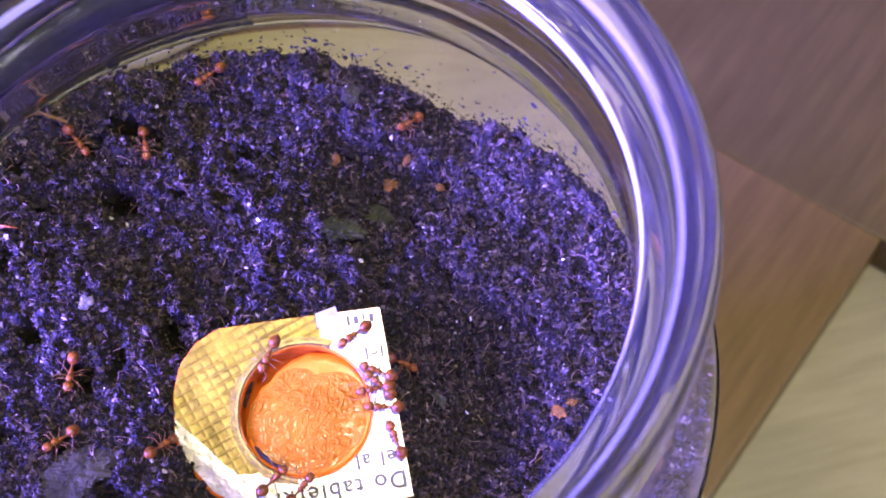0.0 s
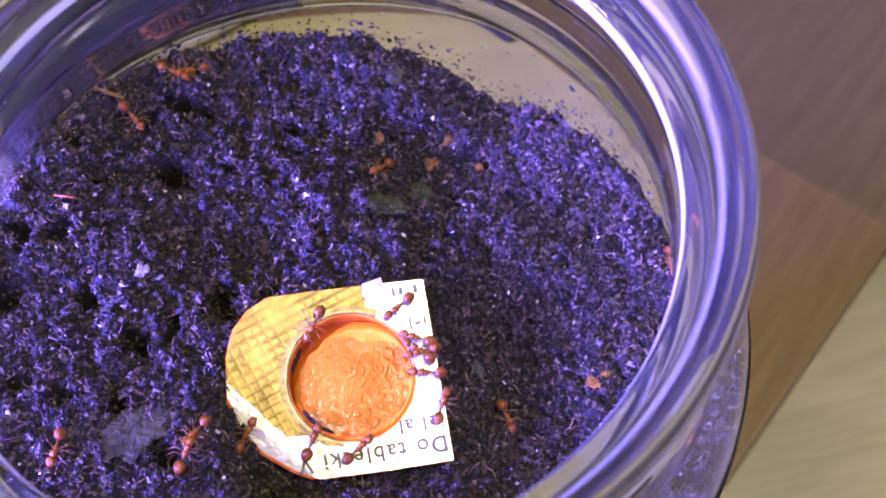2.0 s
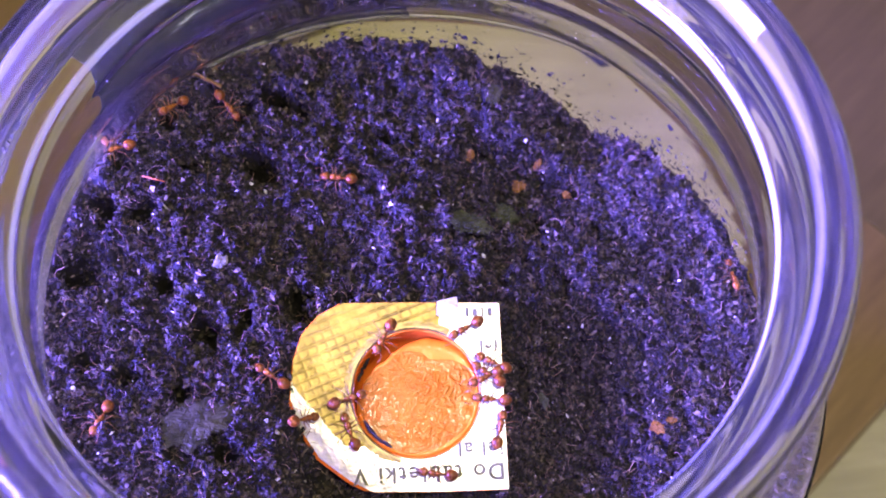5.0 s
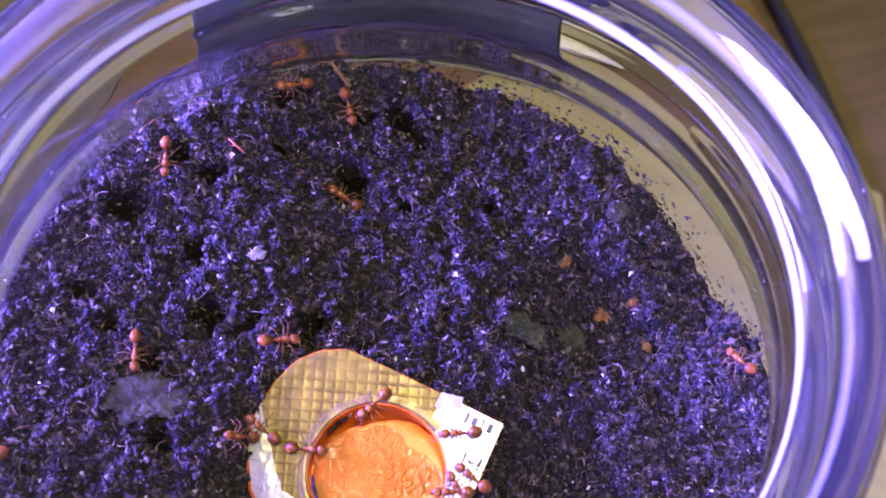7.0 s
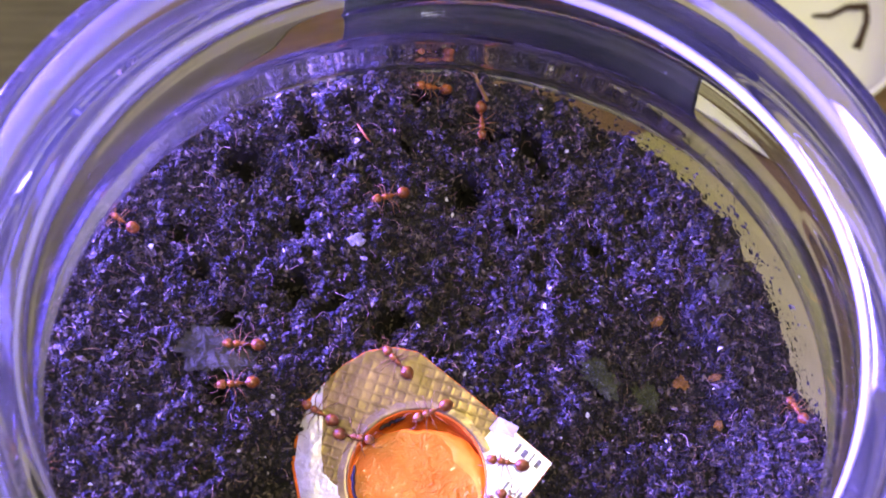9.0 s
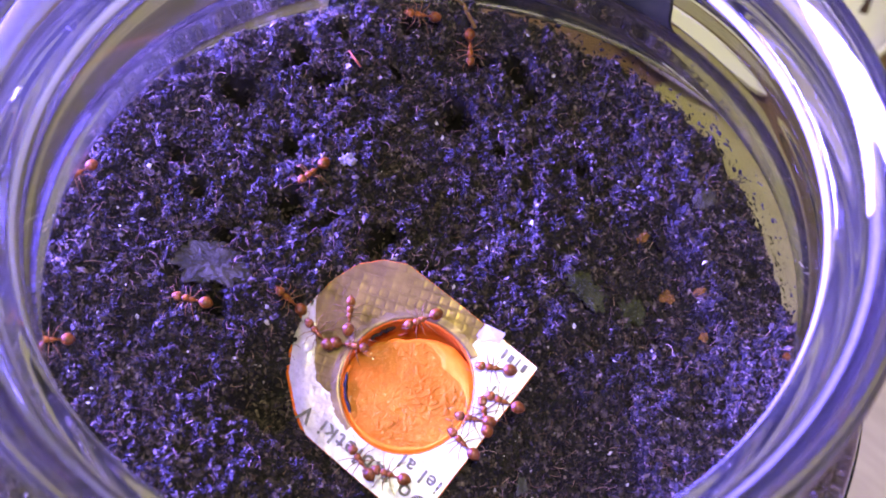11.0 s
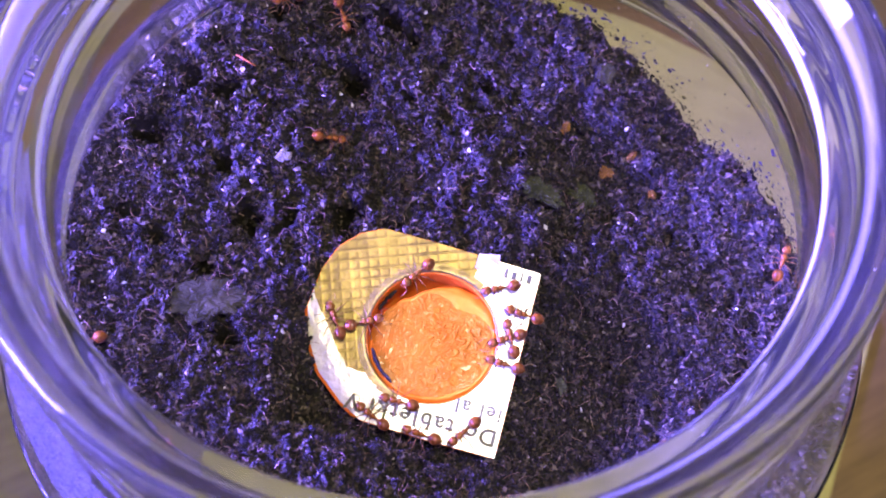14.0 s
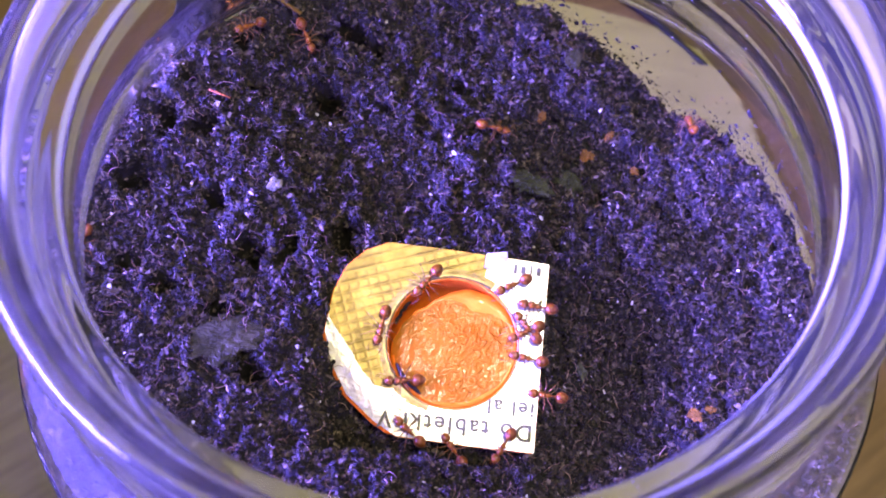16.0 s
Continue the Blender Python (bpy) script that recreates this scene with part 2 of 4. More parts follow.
def smooth_profile(points, per=6):
    """Catmull-Rom through the points."""
    out = []
    n = len(points)
    for i in range(n - 1):
        p0, p1, p2, p3 = (points[max(0, min(n - 1, i + k))] for k in (-1, 0, 1, 2))
        for s in range(per):
            t = s / per
            out.append(tuple(0.5 * (2 * b + (c - a) * t + (2 * a - 5 * b + 4 * c - d) * t * t + (3 * b - a - 3 * c + d) * t ** 3)
                             for a, b, c, d in zip(p0, p1, p2, p3)))
    out.append(points[-1])
    return out


# ---- room and table ----
def slab(name, x0, y0, z0, x1, y1, z1, material, label, category="", kind="structure", bevel=0.0):
    bm = bmesh.new()
    box(bm, x0, y0, z0, x1, y1, z1)
    if bevel:
        bmesh.ops.bevel(bm, geom=bm.edges[:], offset=bevel, segments=2, affect="EDGES", profile=0.7)
    return tagged(part(name, bm, material, smooth=False), label, category, kind=kind)


slab("wall_north", -1.6, 1.6, -0.75, 1.6, 1.7, 2.4, WALL, "plain cream painted wall")
slab("wall_south", -1.6, -1.7, -0.75, 1.6, -1.6, 2.4, WALL, "plain cream painted wall")
slab("wall_east", 1.6, -1.7, -0.75, 1.7, 1.7, 2.4, WALL, "plain cream painted wall")
slab("wall_west", -1.7, -1.7, -0.75, -1.6, 1.7, 2.4, WALL, "plain cream painted wall")
slab("ceiling", -1.7, -1.7, 2.4, 1.7, 1.7, 2.5, WALL, "plain cream painted ceiling")
slab("floor", -1.7, -1.7, -0.80, 1.7, 1.7, -0.75, TABLE, "pale wooden floor under the table")

slab("table_top", -0.62, -0.62, -0.035, 0.62, 0.62, -0.0105, TABLE, "pale oak table top", "table", "structure", 0.003)

BOARD_C, BOARD_T = Vector((0.111, 0.051, 0)), math.degrees(math.atan2(0.77, -0.635))


def board(name, u0, v0, u1, v1, z0, z1, material, label):
    """u runs along the short edge, v along the grain."""
    bm = bmesh.new()
    box(bm, u0, v0, z0, u1, v1, z1)
    bmesh.ops.bevel(bm, geom=bm.edges[:], offset=0.0006, segments=2, affect="EDGES", profile=0.7)
    ob = part(name, bm, material, smooth=False)
    ob.matrix_basis = Matrix.Translation(BOARD_C) @ pose(0, 0, 0, 0, 0, BOARD_T)
    return tagged(ob, label, "board")


board("wooden_board", -0.0004, 0, 0.24, 0.1445, -0.0105, 0, BOARD_A, "reddish-brown wooden board with straight grain")
board("wooden_board", -0.002, 0.1449, 0.24, 0.32, -0.0105, -0.0003, BOARD_G, "grey-brown wooden board with straight grain")
board("wooden_board", -0.012, -0.26, 0.24, -0.0002, -0.0105, -0.0004, BOARD_B, "dark brown wooden board beside the other one")


def dish():
    bm = lathe([(r * MM, z * MM) for r, z in smooth_profile([(0, 1.8), (18, 1.8), (24, 2.4), (27.5, 6), (29.6, 12), (30.4, 13.2), (31.2, 12.4), (29.6, 7), (27, 2.6), (22, 0), (12, 0), (0, 0)], 3)], 96)
    ob = part("dish", bm, PORCELAIN)
    ob.location = (-0.026, 0.158, 0.0016)
    tagged(ob, "shallow round cream-white dish on the board", "dish")


dish()


# an added pale sheet that stands in for the lamp's glare on the board
def panel():
    bm = bmesh.new()
    face = bm.faces.new([bm.verts.new((x, y, 0)) for x, y in ((-0.052, -0.034), (0.058, -0.034), (0.058, 0.083), (0.030, 0.136), (-0.052, 0.136))])
    made = bmesh.ops.extrude_face_region(bm, geom=[face])["geom"]
    bmesh.ops.translate(bm, verts=[v for v in made if isinstance(v, bmesh.types.BMVert)], vec=(0, 0, 0.0012))
    bmesh.ops.recalc_face_normals(bm, faces=bm.faces)
    bmesh.ops.bevel(bm, geom=[e for e in bm.edges if abs(e.verts[0].co.z - e.verts[1].co.z) > 1e-5], offset=0.004, segments=3, affect="EDGES")
    ob = part("wood_panel", bm, SHEEN, smooth=False)
    ob.matrix_basis = pose(0, 0, 0.0002, 0, 0, -9.5)
    tagged(ob, "thin pale sheet under the jar for the lamp sheen on the board", "panel")


panel()


def tube(points, radii, sides=7):
    """A closed tapering tube through the points."""
    bm = bmesh.new()
    rings = []
    for i, p in enumerate(points):
        p = Vector(p)
        ahead = (Vector(points[min(i + 1, len(points) - 1)]) - Vector(points[max(i - 1, 0)])).normalized()
        side = ahead.orthogonal().normalized() if abs(ahead.z) > 0.95 else ahead.cross(Vector((0, 0, 1))).normalized()
        up = side.cross(ahead)
        rings.append([bm.verts.new(p + radii[i] * (math.cos(2 * math.pi * k / sides) * side + math.sin(2 * math.pi * k / sides) * up)) for k in range(sides)])
    for p, q in zip(rings, rings[1:]):
        for k in range(sides):
            j = (k + 1) % sides
            bm.faces.new((p[k], p[j], q[j], q[k]))
    bm.faces.new(rings[0])
    bm.faces.new(rings[-1])
    bmesh.ops.recalc_face_normals(bm, faces=bm.faces)
    return bm


def joined(*pieces):
    """One bmesh out of several."""
    out = bmesh.new()
    for bm in pieces:
        mesh = bpy.data.meshes.new("piece")
        bm.to_mesh(mesh)
        bm.free()
        out.from_mesh(mesh)
        bpy.data.meshes.remove(mesh)
    return out


def twig():
    z = 3.6
    bm = joined(tube([Vector(v) * MM for v in ((-6.0, 168.4, z), (-6.4, 171.0, z + 0.4), (-7.5, 175.6, z + 1.2), (-9.3, 179.5, z + 1.6), (-10.5, 186, z + 1.2), (-14, 194, z + 2))], [0.0011, 0.0008, 0.0008, 0.0014, 0.0012, 0.0007]),
                tube([Vector(v) * MM for v in ((-7.4, 175.2, z + 1), (-5.6, 176.2, z + 1.6), (-3.8, 177.8, z + 1.8), (-2.4, 181.5, z + 3))], [0.0006, 0.0007, 0.0006, 0.0004]),
                tube([Vector(v) * MM for v in ((-9.2, 179.2, z + 1.6), (-13, 176.5, z + 1.4), (-15, 172.5, z + 0.6), (-18, 170.5, z + 0.3))], [0.0010, 0.0007, 0.0006, 0.0004]),
                tube([Vector(v) * MM for v in ((-10.2, 184, z + 1.2), (-6.5, 186.5, z + 2), (-3.5, 191, z + 3))], [0.0009, 0.0007, 0.0004]))
    return tagged(part("twig", bm, TWIG), "dark dry branching twig lying in the dish", "twig")


twig()

CABLE = plain("black_rubber", (0.012, 0.012, 0.012), 0.5, 200)


def cable():
    line = smooth_profile([(52, 118, 1.7), (44, 133, 1.7), (35, 147, 1.7), (29.5, 155, 1.7), (21, 166, 1.7), (13, 176.5, 1.7), (8, 182.5, 1.8), (-2, 193, 2.2), (-20, 203, 2.0), (-60, 214, 1.8)], 5)
    bm = tube([Vector(p) * MM for p in line], [0.0016] * len(line), 10)
    return tagged(part("cable", bm, CABLE), "thin black rubber cable lying on the board", "cable")


cable()

# ---- jar ----
JAR_PROFILE = [(0, -97), (34, -97), (38.7, -95), (40.4, -90), (40.5, -50), (40.5, 4.5), (40.0, 8.6), (38.4, 12.2), (35.8, 15.3), (33.6, 17.8), (32.5, 20.8), (32.1, 27.5),
               (32.1, 30.8), (32.35, 32.4), (33.4, 33.5), (34.8, 34.8), (36.0, 36.5), (36.9, 37.5), (37.6, 37.4), (38.05, 36.4), (38.1, 35.0), (37.7, 33.2), (37.1, 31.6), (36.85, 30.0), (36.8, 28.6), (36.8, 27.2), (36.8, 25.8), (36.8, 24.2), (36.9, 22.6),
               (37.3, 20.8), (38.4, 18.4), (40.0, 14.6), (41.1, 9.6), (41.5, 3), (41.6, -50), (41.6, -95), (41.2, -101), (39.5, -103.6), (33, -102.8), (0, -101.5)]


def thread_rise(a, z):
    """How far the screw thread stands out of the neck at the angle a and the height z."""
    rise = 0.0
    for start in (20, 110, 200, 290):
        q = ((math.degrees(a) - start) % 360) / 128
        if q < 1:
            fade = min(1.0, 6 * q, 6 * (1 - q))
            rise = max(rise, 0.85 * fade * math.exp(-((z - 28.8 + 4.2 * q) / 0.8) ** 2))
    return rise


def glass_jar():
    top = new("glass_jar")
    top.location.z = SOIL_Z
    bm = lathe([(max(0.0, r) * MM, z * MM) for r, z in smooth_profile(JAR_PROFILE, 4)], 240)
    for v in bm.verts:
        r, z = math.hypot(v.co.x, v.co.y) / MM, v.co.z / MM
        if r > 36.3 and 21.8 < z < 31.0:
            k = 1 + thread_rise(math.atan2(v.co.y, v.co.x), z) / r
            v.co.x, v.co.y = v.co.x * k, v.co.y * k
    rim = bm.copy()
    bmesh.ops.delete(bm, geom=[f for f in bm.faces if f.calc_center_median().z > 24.4 * MM], context="FACES")
    bmesh.ops.delete(rim, geom=[f for f in rim.faces if f.calc_center_median().z <= 24.4 * MM], context="FACES")
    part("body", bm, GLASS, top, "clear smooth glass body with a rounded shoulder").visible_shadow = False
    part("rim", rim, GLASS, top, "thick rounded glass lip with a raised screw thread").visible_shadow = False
    # a dark label pasted round the back of the shoulder
    bm = bmesh.new()
    loops = []
    for off in (0.12, 0.27):
        for i in range(15):
            z = (7.5 + 21.0 * i / 14) if off < 0.2 else (28.5 - 21.0 * i / 14)
            r = float(np.interp(z, (3, 9.6, 14.6, 18.4, 21.4, 24, 29), (41.5, 41.1, 40.0, 38.5, 37.9, 37.8, 37.8))) + off
            loops.append([bm.verts.new((r * math.cos(radians(84 + 0.72 * k)) * MM, r * math.sin(radians(84 + 0.72 * k)) * MM, z * MM)) for k in range(81)])
    loops.append(loops[0])
    for p, q in zip(loops, loops[1:]):
        for k in range(80):
            bm.faces.new((p[k], p[k + 1], q[k + 1], q[k]))
    for end in (0, 80):
        bm.faces.new([row[end] for row in loops[:-1]])
    bmesh.ops.recalc_face_normals(bm, faces=bm.faces)
    part("label", bm, LABEL, top, "dark slate-grey paper label on the outside of the shoulder")
    return tagged(top, "open clear glass jar with a thick threaded rim", "jar")


glass_jar()

# ---- soil ----
FOIL_O = Vector((0.0102, 0.0054, 0.1076))
FOIL_M = Matrix(((0.99337, 0.05855, 0.09892, FOIL_O.x), (-0.02392, 0.94701, -0.32032, FOIL_O.y), (-0.11244, 0.31583, 0.94213, FOIL_O.z), (0, 0, 0, 1)))
FOIL_N = Vector((0.09892, -0.32032, 0.94213))
HOLES = [(-28.7, 23.3, 1.4), (-23.2, 29.3, 1.5), (-30.2, 18.5, 1.7), (-32.8, 11.3, 1.5), (-22.1, 24.6, 1.3), (-26.2, 18.3, 1.1), (-14.3, 25.2, 1.5),
         (-24.7, 9.9, 1.5), (-31.9, 1.7, 1.3), (-15.7, 31.8, 1.7), (-12.4, 33.6, 1.8), (-8.3, 24.7, 1.1), (0.1, 28.6, 1.2), (-28.2, -0.5, 1.5),
         (-20.6, 4.5, 1.3), (-23.1, -2.3, 1.2), (-11.1, 8.0, 2.2), (-9.3, 32.4, 1.5), (-16.5, 6.0, 1.5), (-6.0, 8.3, 1.6), (-19.0, -9.0, 1.6)]


SWELLS = [(16, -2, 8.5, -4.2), (15, -14, 8.5, -4.2), (14, 22, 6, -2.6), (22, 10, 6, 2.0), (8, 33, 7, 1.8), (-25, 21, 8, 0.8), (2, 18, 8, 0.9), (-3, 12, 5, -1.2),
          (18, 27, 4, 1.2), (24.5, 31, 5.5, -4.2), (13, 31, 4, 1.8), (15, 37, 5, -1.6), (30, 20, 4, 1.6), (28, 2, 6, 1.3), (23, 1, 9, -1.7), (19, -13, 8, -1.0), (20, -20, 7, 1.0), (-30, -8, 8, 0.8), (-9, -24, 6, 1.0)]


def fbm(x, y, scale, seed):
    return noise.noise((x * scale, y * scale, seed))


def soil_height(x, y, holes=True):
    """Height of the soil over its mean level, in millimetres, at x, y in millimetres."""
    h = -0.21 * x + 0.5
    h += 1.3 * fbm(x, y, 0.07, 3.1) + 0.9 * fbm(x, y, 0.2, 7.7)
    # troughs and swells
    for bx, by, br, bh in SWELLS:
        h += bh * math.exp(-((x - bx) ** 2 + (y - by) ** 2) / (br * br))
    r = math.hypot(x, y)
    if r > 30 and y > -5:
        h += 0.038 * (r - 30) ** 2 * min(1.0, (y + 5) / 20)
    # a low step near the wall, where the soil has been pushed up
    h += 1.2 / (1 + math.exp(-(x * 0.78 + y * 0.62 - 31 + 2.5 * fbm(x, y, 0.12, 1.0)) * 1.1)) * (1 if y < 34 else 0.4)
    # a crevice between the soil and the glass
    edge = 38.7 + 1.7 * noise.noise((x * 0.11, y * 0.11, 31.0)) + 0.5 * fbm(x, y, 0.5, 33.0)
    if r > edge and x > 12:
        h -= min(1.5, (r - edge) * 1.8)
    if r > 35:
        h = min(h, 9.0)
    # hollow under the tablet
    px, py = x - FOIL_O.x * 1000, y - FOIL_O.y * 1000
    plane = (FOIL_O.z - SOIL_Z) * 1000 - (FOIL_N.x * px + FOIL_N.y * py) / FOIL_N.z
    u = px + 9.5
    v = py + 9.0
    d = max(abs(u) / 11.5, abs(v) / 10.5)
    fall = 0.17 + 0.11 * min(1.0, max(0.0, (v + 2.0) / 7.0))
    w = 1 - min(1.0, max(0.0, (d - 1.02) / fall))
    h = h * (1 - w) + min(h, plane - 1.7) * w
    w = 1 - min(1.0, max(0.0, (d - 0.8) / 0.2))
    h = h * (1 - w) + min(h, plane - 2.4) * w
    if math.hypot(px + 9.7, py + 8.0) < 8.6:
        h = min(h, plane - 5.3)
    for hx, hy, hr in HOLES if holes else ():
        wx, wy = x - hx + 0.9 * fbm(x, y, 0.6, 21.0), y - hy + 0.9 * fbm(x, y, 0.6, 27.0)
        wx, wy = wx * (1.1 + 0.3 * math.sin(hx)), wy * (1.1 + 0.3 * math.cos(hx * 2))
        q = (wx * wx + wy * wy) / (hr * hr * 0.62)
        if q < 6:
            h -= 8.0 * math.exp(-q * q * 0.9)
    return h


def rough_height(x, y, holes=True):
    h = soil_height(x, y, holes)
    h += 1.5 * fbm(x, y, 0.42, 11.0) + 1.25 * fbm(x, y, 0.95, 5.0) + 0.6 * fbm(x, y, 2.1, 9.0)
    return h


def soil_body():
    step, radius = 0.42, 40.3
    n = int(radius / step)
    verts, index, faces = [], {}, []
    for i in range(-n, n + 1):
        for j in range(-n, n + 1):
            x, y = i * step, j * step
            if x * x + y * y <= radius * radius:
                index[i, j] = len(verts)
                verts.append((x * MM, y * MM, rough_height(x, y) * MM))
    for (i, j), a in index.items():
        try:
            faces.append((a, index[i + 1, j], index[i + 1, j + 1], index[i, j + 1]))
        except KeyError:
            pass
    # the side against the glass and the bottom
    base = len(verts)
    ring = 240
    for level in (1, 0):
        for k in range(ring):
            a = 2 * math.pi * k / ring
            x, y = 40.45 * math.cos(a), 40.45 * math.sin(a)
            verts.append((x * MM, y * MM, (rough_height(x, y) - 0.8) * MM if level else -0.0965))
    for k in range(ring):
        j = (k + 1) % ring
        faces.append((base + k, base + ring + k, base + ring + j, base + j))
    # a flat shoulder joins the side to the top
    inner = len(verts)
    for k in range(ring):
        a = 2 * math.pi * k / ring
        x, y = 39.6 * math.cos(a), 39.6 * math.sin(a)
        verts.append((x * MM, y * MM, (rough_height(x, y) - 0.3) * MM))
    for k in range(ring):
        j = (k + 1) % ring
        faces.append((base + k, base + j, inner + j, inner + k))
    ob = sheet_mesh("soil", verts, faces, SOIL)
    ob.location.z = SOIL_Z
    return tagged(ob, "dark crumbly peat soil filling the jar", "soil", kind="structure")


soil_body()


def scatter(name, count, make, material, label, category, smooth=False):
    """Joined crumbs laid over the soil; make() gives corners and faces about the origin."""
    rng = np.random.default_rng(len(name) * 7 + count)
    verts, faces = [], []
    for _ in range(count):
        r, a = 40.15 * math.sqrt(rng.random()), rng.random() * 2 * math.pi
        x, y = r * math.cos(a), r * math.sin(a)
        turn = Euler((rng.normal() * 0.7, rng.normal() * 0.7, rng.random() * 6.283)).to_matrix()
        vs, fs = make(rng)
        z = rough_height(x, y)
        base = len(verts)
        for v in vs:
            p = turn @ Vector(v)
            verts.append(((x + p.x) * MM, (y + p.y) * MM, (z + p.z) * MM))
        faces.extend(tuple(base + k for k in f) for f in fs)
    ob = sheet_mesh(name, verts, faces, material, smooth)
    ob.location.z = SOIL_Z
    return tagged(ob, label, category, kind="stuff")


def crumb(rng):
    s = min(0.26, 0.125 * math.exp(rng.normal() * 0.45))
    a, b, c = s * (1 + rng.random() * 1.6), s * (0.7 + rng.random() * 0.6), s * (0.5 + rng.random() * 0.5)
    lift = 0.10 + 0.12 * rng.random()
    j = rng.normal(size=(6, 3)) * s * 0.32
    vs = [(a, 0, lift), (-a, 0, lift), (0, b, lift), (0, -b, lift), (0, 0, lift + c), (0, 0, lift - c)]
    vs = [tuple(np.add(v, d)) for v, d in zip(vs, j)]
    return vs, [(0, 2, 4), (2, 1, 4), (1, 3, 4), (3, 0, 4), (2, 0, 5), (1, 2, 5), (3, 1, 5), (0, 3, 5)]


def shred(rng):
    """A thin bent flake of bark or leaf."""
    l, w = 0.18 + 0.30 * rng.random(), 0.08 + 0.14 * rng.random()
    k = rng.normal() * 0.2
    lift = 0.2 + 0.2 * rng.random()
    vs = [(-l, -w, lift), (-l * 0.8, w, lift + 0.02), (0, -w * 1.2, lift + k), (0.03, w, lift + k + 0.04), (l, -w * 0.5, lift), (l * 0.9, w * 0.8, lift)]
    low = [(x, y, z - 0.05) for x, y, z in vs]
    f = [(0, 2, 3, 1), (2, 4, 5, 3), (6, 7, 9, 8), (8, 9, 11, 10), (0, 6, 8, 2), (2, 8, 10, 4), (1, 3, 9, 7), (3, 5, 11, 9), (0, 1, 7, 6), (4, 10, 11, 5)]
    return vs + low, f


def fibre(rng):
    """A curled root hair of three-sided section."""
    n, l, t = 6, 0.8 + 1.8 * rng.random(), 0.022 + 0.02 * rng.random()
    bend, up = rng.normal() * 0.9, 0.25 + 0.3 * rng.random()
    vs, fs, x, y, a = [], [], 0.0, 0.0, 0.0
    for i in range(n):
        for k in range(3):
            q = 2.094 * k
            vs.append((x - math.sin(a) * t * math.cos(q), y + math.cos(a) * t * math.cos(q), up * math.sin(3.1 * i / (n - 1)) + 0.12 + t * math.sin(q)))
        x, y, a = x + math.cos(a) * l / n, y + math.sin(a) * l / n, a + bend / n * 2 + rng.normal() * 0.25
    for i in range(n - 1):
        for k in range(3):
            j = (k + 1) % 3
            fs.append((3 * i + k, 3 * i + j, 3 * i + 3 + j, 3 * i + 3 + k))
    return vs, fs


scatter("soil_crumbs", 105000, crumb, CRUMB, "small dark brown crumbs of peat", "soil")
scatter("bark_shreds", 7000, shred, CRUMB, "thin brown shreds of bark and leaf on the soil", "soil")


def flake(rng):
    """A crumpled scrap of leaf mould with a torn outline."""
    n = 8
    s = 0.18 + 0.22 * rng.random()
    long = 1 + 0.9 * rng.random()
    vs = [(0, 0, 0.40 + 0.25 * rng.normal() * s)]
    for i, reach in ((0, 0.55), (1, 1.0)):
        for k in range(n):
            a = 6.283 * (k + 0.35 * rng.normal()) / n
            q = s * reach * (0.75 + 0.5 * rng.random())
            vs.append((q * math.cos(a) * long, q * math.sin(a), 0.38 + 0.32 * s * rng.normal() - 0.1 * i))
    fs = []
    for k in range(n):
        j = (k + 1) % n
        fs += [(0, 1 + k, 1 + j), (1 + k, 1 + n + k, 1 + n + j), (1 + k, 1 + n + j, 1 + j)]
    low = len(vs)
    return vs + [(0, 0, 0.1)], fs + [(1 + n + (k + 1) % n, 1 + n + k, low) for k in range(n)]


scatter("leaf_flakes", 7500, flake, FLAKE, "larger crumpled flakes of leaf mould on the soil", "soil")


def strand(rng):
    """A short thick curl of peat."""
    n, l, t = 5, 0.4 + 0.8 * rng.random() ** 1.5, 0.028 + 0.040 * rng.random()
    bend, up = rng.normal() * 0.8, 0.10 + 0.30 * rng.random()
    vs, fs, x, y, a = [], [], 0.0, 0.0, 0.0
    for i in range(n):
        w = t * (1 - 0.5 * abs(i / (n - 1) - 0.4))
        for k in range(3):
            q = 2.094 * k
            vs.append((x - math.sin(a) * w * math.cos(q), y + math.cos(a) * w * math.cos(q), up * math.sin(3.1 * i / (n - 1)) + 0.16 + w * math.sin(q)))
        x, y, a = x + math.cos(a) * l / n, y + math.sin(a) * l / n, a + bend / n * 2 + rng.normal() * 0.3
    for i in range(n - 1):
        for k in range(3):
            j = (k + 1) % 3
            fs.append((3 * i + k, 3 * i + j, 3 * i + 3 + j, 3 * i + 3 + k))
    return vs, fs + [(2, 1, 0), (3 * n - 3, 3 * n - 2, 3 * n - 1)]


scatter("peat_strands", 22000, strand, STRAND, "short dark curled strands of peat", "soil")
scatter("root_fibres", 3200, fibre, FIBRE, "fine curled tan root fibres on the soil", "fibre")


def grain(rng):
    vs, fs = crumb(rng)
    return [tuple(c * 0.8 for c in v[:2]) + (v[2] * 0.8 + 0.18,) for v in vs], fs


scatter("mineral_grains", 700, grain, PERLITE, "pale sand and mineral grains on the soil", "grain")

# ---- blister piece with the jelly ----
CUP_C, CUP_R = (-9.1, -9.2), 6.75
OUTLINE = [(0, 0), (-4.0, 0.15), (-6.6, 0.25), (-11.5, 0.4), (-16.6, 0.45), (-18.9, -0.7), (-20.7, -2.6), (-21.7, -5.3), (-22.0, -7.8), (-22.1, -9.3),
           (-21.2, -12.3), (-19.3, -15.4), (-16.3, -17.8), (-14.0, -19.05), (-6.5, -19.3), (0, -19.35)]


